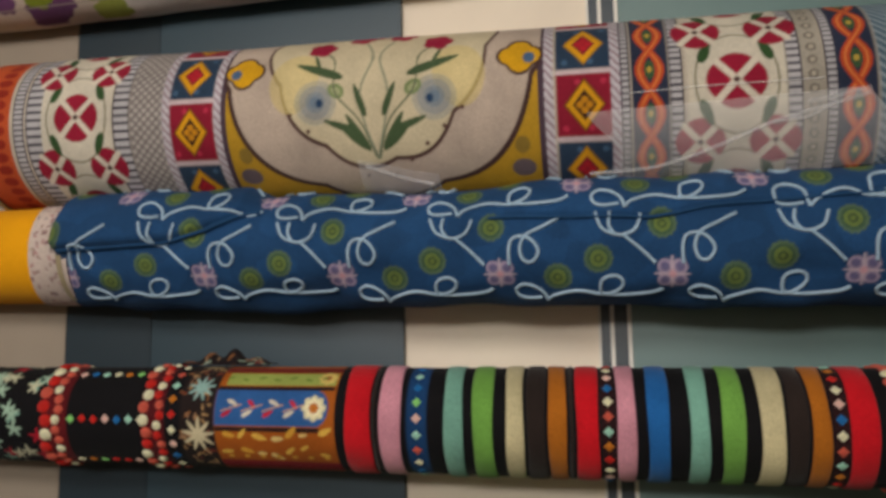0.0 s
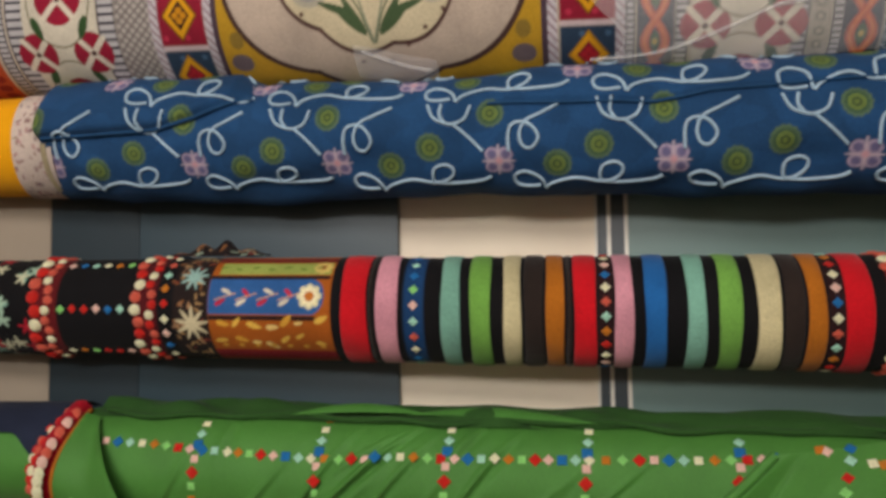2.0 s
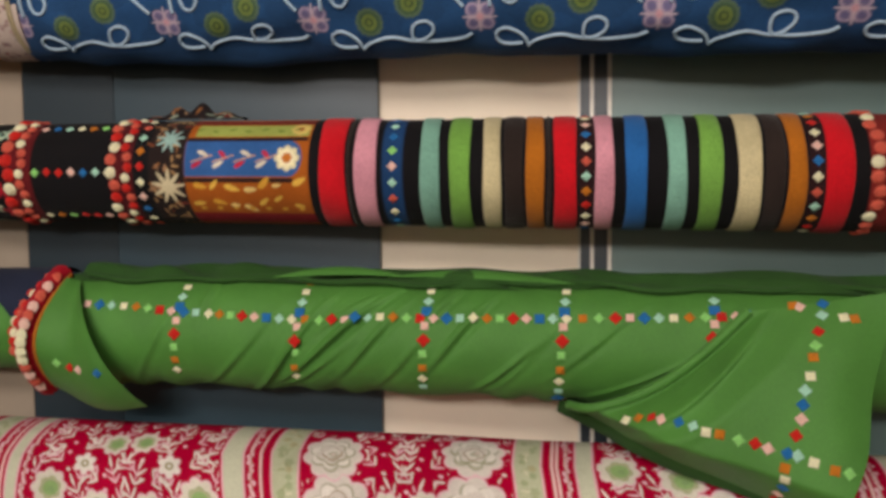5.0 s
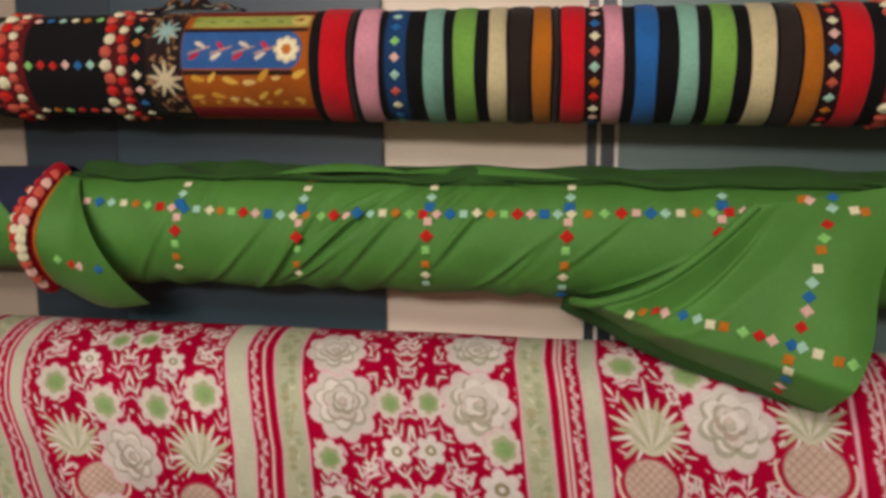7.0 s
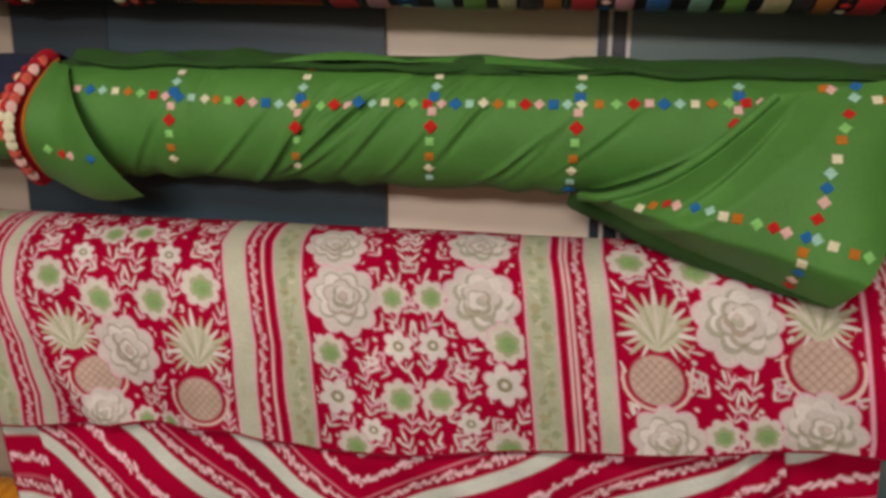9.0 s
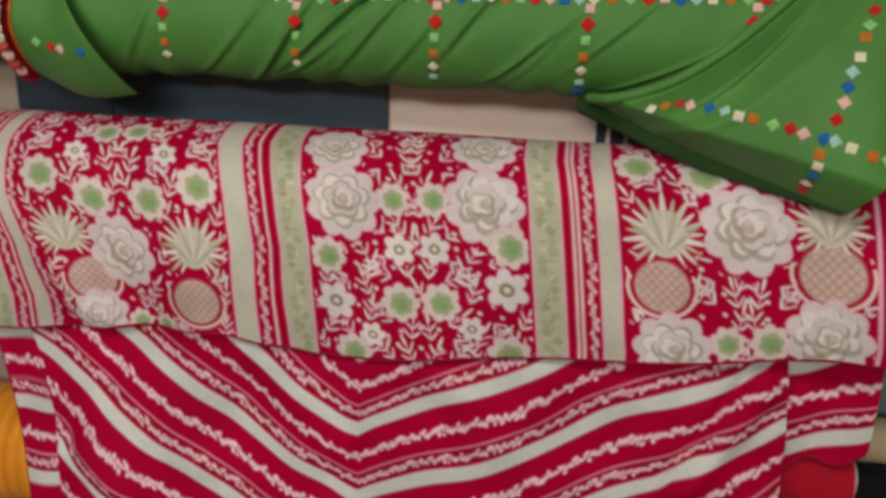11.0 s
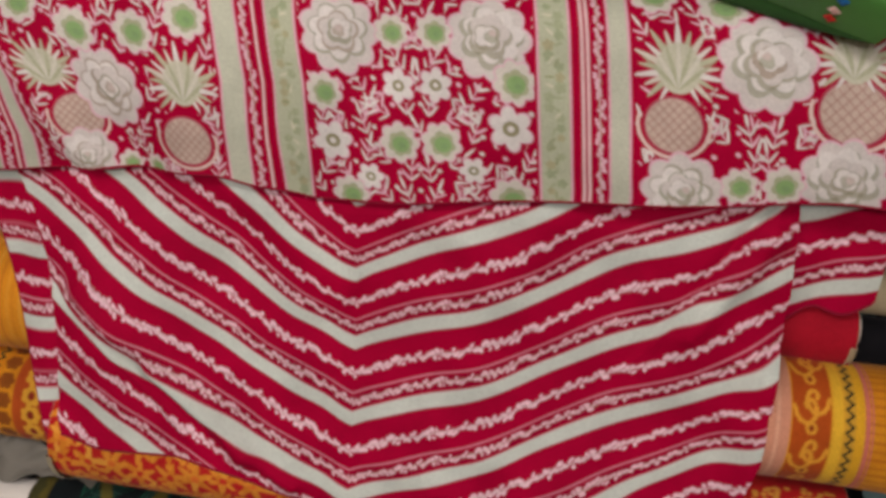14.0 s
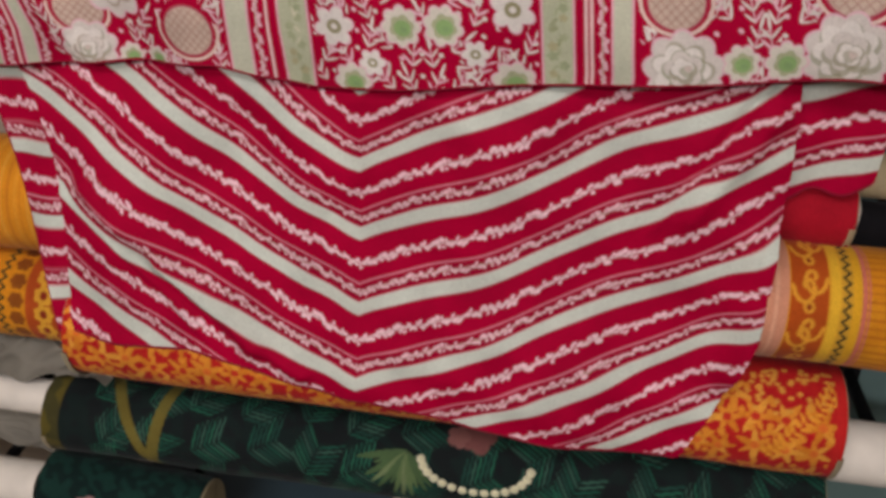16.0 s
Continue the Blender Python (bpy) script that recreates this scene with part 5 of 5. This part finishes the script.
gap_shade = bolt("fabric_roll", "added black roll for the shadowed gap between the golden and red rolls", GAP_SHADE.a, GAP_SHADE.b)
X, PH = GAP_SHADE.grid(0.36, 1.0, 0.01)
finish(GAP_SHADE, gap_shade, X, PH, None, BLACK)
GOLD = Roll((0.2, 1.04, 1.17, 0.078), (0.6, 1.03, 1.168, 0.078), 0.0012, 9)


def golden(roll, x0, x1, label, seed, cols=True, name="fabric_roll"):
    """A golden roll with a woven border."""
    t = bolt(name, label, roll.a, roll.b)
    X, PH, d = carpet(roll, x0, x1, "cf8416", 0.002)
    r = roll.a[3]
    d.every(0.5 * ripple(d.U * 3, d.V * 3, seed) + 0.1, "d8921c", 0.5)
    q = (d.V / 0.011) % 1
    d.every(np.maximum(np.abs(q - 0.5) * 0.011 - 0.0015, 0.39 - d.U), "b05c14", 0.7)
    if cols:
        d.band(x0, 0.287, "b42a34")
        d.band(0.287, 0.317, "c98a6c")
        d.band(0.302, 0.304, "e0b090")
        d.band(0.319, 0.364, "ad4a12")
        for v in np.arange(-0.12, 0.14, 0.062):
            for s in (-1, 1):
                sp = [(0.341 + s * (0.002 + 0.014 * k / 14) * math.cos(k * 0.45) + s * 0.004, v + s * 0.006 + (0.004 + 0.02 * k / 14) * math.sin(k * 0.45)) for k in range(15)]
                d.line(sp, 0.0048, "d9962c")
            d.ellipse(0.341, v + 0.031, 0.007, 0.008, 0, "d9962c")
            d.ellipse(0.341, v + 0.031, 0.003, 0.004, 0, "8a2c10")
        d.band(0.364, 0.378, "dcaa2c")
        d.band(0.378, 0.391, "c8952c")
        zz = 0.3845 + 0.004 * (np.abs((d.V / 0.014) % 1 - 0.5) * 4 - 1)
        d.every(np.abs(d.U - zz) - 0.0024, "33301c")
        d.band(0.391, 0.401, "d8a020")
        d.band(0.402, 0.407, "c66a5c")
        d.band(0.409, 0.411, "c66a5c")
    else:
        rng = random.Random(seed)
        x1 = -0.70
        d.band(x1 - 0.06, x1 + 0.1, "b04a18")
        for v in np.arange(-0.12, 0.13, 0.03):
            d.bloom(x1 - 0.075, v, 0.012, 6, "8a4a14")
            d.bloom(x1 - 0.03, v + 0.012, 0.015, 7, "dca030")
            d.ellipse(x1 - 0.03, v + 0.012, 0.006, 0.007, 0, "8c2c18")
        zz = x1 - 0.10 + 0.005 * (np.abs((d.V / 0.016) % 1 - 0.5) * 4 - 1)
        d.every(np.abs(d.U - zz) - 0.003, "36341c")
    finish(roll, t, X, PH, d, ends=-1 if cols else 1)
    return t


golden(GOLD, 0.292, 0.6, "golden yellow cotton roll with a woven orange border", 15)
GOLDL = Roll((-1.2, 1.11, 1.015, 0.073), (-0.62, 1.10, 1.005, 0.073), 0.001, 5)
golden(GOLDL, -1.2, -0.62, "orange and gold patterned roll beside the sari", 16, False)
GOLDM = Roll((-1.2, 1.135, 1.18, 0.088), (-0.62, 1.125, 1.175, 0.088), 0.0015, 4)
goldm = bolt("fabric_roll", "plain golden orange cotton roll beside the sari", GOLDM.a, GOLDM.b)
X, PH, d = carpet(GOLDM, -1.2, -0.66, "d88a1c", 0.004)
for k in range(26):
    d.band(-0.93 + k * 0.011, -0.927 + k * 0.011, ("b8641c", "e0a440")[k % 2], 0.6)
finish(GOLDM, goldm, X, PH, d)

FLAME = Roll((-0.64, 1.042, 1.01, 0.08), (0.44, 1.042, 0.977, 0.08), 0.001, 17)
flame = bolt("fabric_roll", "red cotton roll with orange brocade leaves under the sari hem", FLAME.a, FLAME.b)
X, PH, d = carpet(FLAME, -0.66, 0.432, "b41a1c", 0.0025, (-95, 100))
rng = random.Random(5)
d.every(np.maximum(0.5 * ripple(d.U * 6, d.V * 6, 9) * 0.01, 0.0), "c8301c", 0.4)
for u0 in np.arange(-0.64, 0.42, 0.04):
    for v0 in np.arange(-0.13, 0.13, 0.042):
        u, v = u0 + rng.uniform(-0.006, 0.006), v0 + rng.uniform(-0.006, 0.006)
        if u > 0.30 and v > 0.045:
            continue
        an = rng.uniform(0, 360)
        for q in range(6):
            d.leaf(u, v, rng.uniform(0.021, 0.031), an + 60 * q, rng.choice(("d8882a", "cf7a20", "e09a38")), 0.36)
        d.ellipse(u, v, 0.006, 0.006, 0, rng.choice(("c03020", "d86a28")))
        for q in range(3):
            d.ellipse(u + rng.uniform(-0.025, 0.025), v + rng.uniform(-0.025, 0.025), 0.005, 0.005, 0, "d8882a")
for k in range(60):
    u, v = rng.uniform(0.30, 0.42), rng.uniform(0.05, 0.12)
    d.ellipse(u, v, 0.004, 0.003, 0, "d8983c")
for k in range(14):
    for s in (-1, 1):
        d.leaf(0.335 + 0.0062 * k, -0.01 + 0.0075 * k, 0.015, 50 + s * 65, "dc922c", 0.4)
d.band(0.418, 0.432, "c02420")
finish(FLAME, flame, X, PH, d)
# paper tube that sticks out of it
CORE = Roll((0.42, 1.036, 0.93, 0.045), (0.9, 1.036, 0.92, 0.045))
core = bolt("paper_tube", "white paper tube lying beside the red roll", CORE.a, CORE.b, "tube")
X, PH = CORE.grid(0.44, 0.9, 0.01)
finish(CORE, core, X, PH, None, CARD, "tube", False)

DARK = Roll((-0.745, 1.07, 0.795, 0.066), (0.4, 1.06, 0.80, 0.08), 0.0012, 19)
dark = bolt("fabric_roll", "black cotton roll with dark green woven leaf print and gold bands", DARK.a, DARK.b)
X, PH, d = carpet(DARK, -0.768, 0.45, "141a1a", 0.0025, (-60, 110))
d.band(-0.77, -0.738, "5c5220")
rng = random.Random(8)
d.every(0.5 * ripple(d.U * 5, d.V * 5, 3) * 0.01, "122420", 0.5)
for u0 in np.arange(-0.66, 0.46, 0.085):
    for v0 in np.arange(-0.05, 0.14, 0.07):
        u, v = u0 + rng.uniform(-0.015, 0.015), v0 + rng.uniform(-0.012, 0.012)
        lean = rng.choice((25, 45, 65))
        for k in range(7):
            c, s = math.cos(math.radians(lean)), math.sin(math.radians(lean))
            p, q = u + (k - 3) * 0.008 * c, v + (k - 3) * 0.008 * s
            for side in (-1, 1):
                d.leaf(p, q, 0.044, lean + side * 55, rng.choice(("1c5a46", "256a50", "1f4e40", "3a6654")), 0.07, 0.85)
for u0, lean in ((-0.655, -0.54), (-0.555, 0.19)):
    d.every(np.abs(d.U - u0 - lean * (d.V - 0.11)) - 0.010, "6f6328", 0.9)
for k in range(12):
    d.leaf(-0.16, 0.05, rng.uniform(0.05, 0.08), 190 + k * 11, rng.choice(("5c7248", "6c7c54", "48603c")), 0.14)
d.bloom(-0.055, 0.085, 0.026, 5, "6f4440")
d.bloom(-0.085, 0.08, 0.016, 5, "7d524c")
dark_cloth = finish(DARK, dark, X, PH, d)
for k in range(15):
    an = math.pi * (1.05 + 0.9 * k / 14)
    x, v = -0.055 + 0.085 * math.cos(an), 0.055 + 0.05 * math.sin(an)
    sew_on(DARK, "printed_pearl", BEAD["cream"], x, math.degrees(v / 0.073), dark_cloth, 0, 1.1)
TEAL = Roll((-0.785, 1.03, 0.655, 0.068), (-0.5, 1.005, 0.648, 0.068), 0.0015, 23)
teal = bolt("fabric_roll", "dark teal silk roll with pale pink flowers", TEAL.a, TEAL.b)
X, PH, d = carpet(TEAL, -0.785, -0.5, "0c221f", 0.003)
d.every(0.5 * ripple(d.U * 8, d.V * 8, 30) * 0.01, "153a31", 0.7)
for u, v in ((-0.69, 0.03), (-0.57, 0.0), (-0.66, -0.05)):
    d.bloom(u, v, 0.022, 5, "a07c78")
finish(TEAL, teal, X, PH, d)
LTUBE = Roll((-1.2, 1.06, 0.835, 0.03), (-0.72, 1.06, 0.825, 0.03))
ltube = bolt("paper_tube", "white paper tube lying beside the dark roll", LTUBE.a, LTUBE.b, "tube")
X, PH = LTUBE.grid(-1.2, -0.772, 0.01)
finish(LTUBE, ltube, X, PH, None, CARD, "tube", False)
LT2 = Roll((-1.3, 1.02, 0.665, 0.04), (-0.8, 1.02, 0.66, 0.04))
lt2 = bolt("paper_tube", "cream paper tube lying beside the teal roll", LT2.a, LT2.b, "tube")
X, PH = LT2.grid(-1.3, -0.80, 0.01)
finish(LT2, lt2, X, PH, None, CARD, "tube", False)
# crumpled grey packing sheets stuffed between the rolls
for x0, x1, z0, z1, y0, seed in ((-1.1, -0.66, 0.88, 0.96, 1.04, 2), (-1.1, -0.62, 0.70, 0.80, 1.06, 5)):
    U, V = np.meshgrid(np.linspace(0, 1, 60), np.linspace(0, 1, 24))
    XX, ZZ = x0 + (x1 - x0) * U, z0 + (z1 - z0) * V
    G = np.stack([XX, y0 + 0.05 * V + 0.012 * np.abs(ripple(U * 2, V, seed, 8, 1, 4)), ZZ + 0.012 * ripple(U, V, seed + 1, 6, 1, 3)], -1)
    tagged(place("packing_sheet", sheet("packing_sheet", G), KRAFT), "crumpled grey packing sheet stuffed between the rolls", "packing")
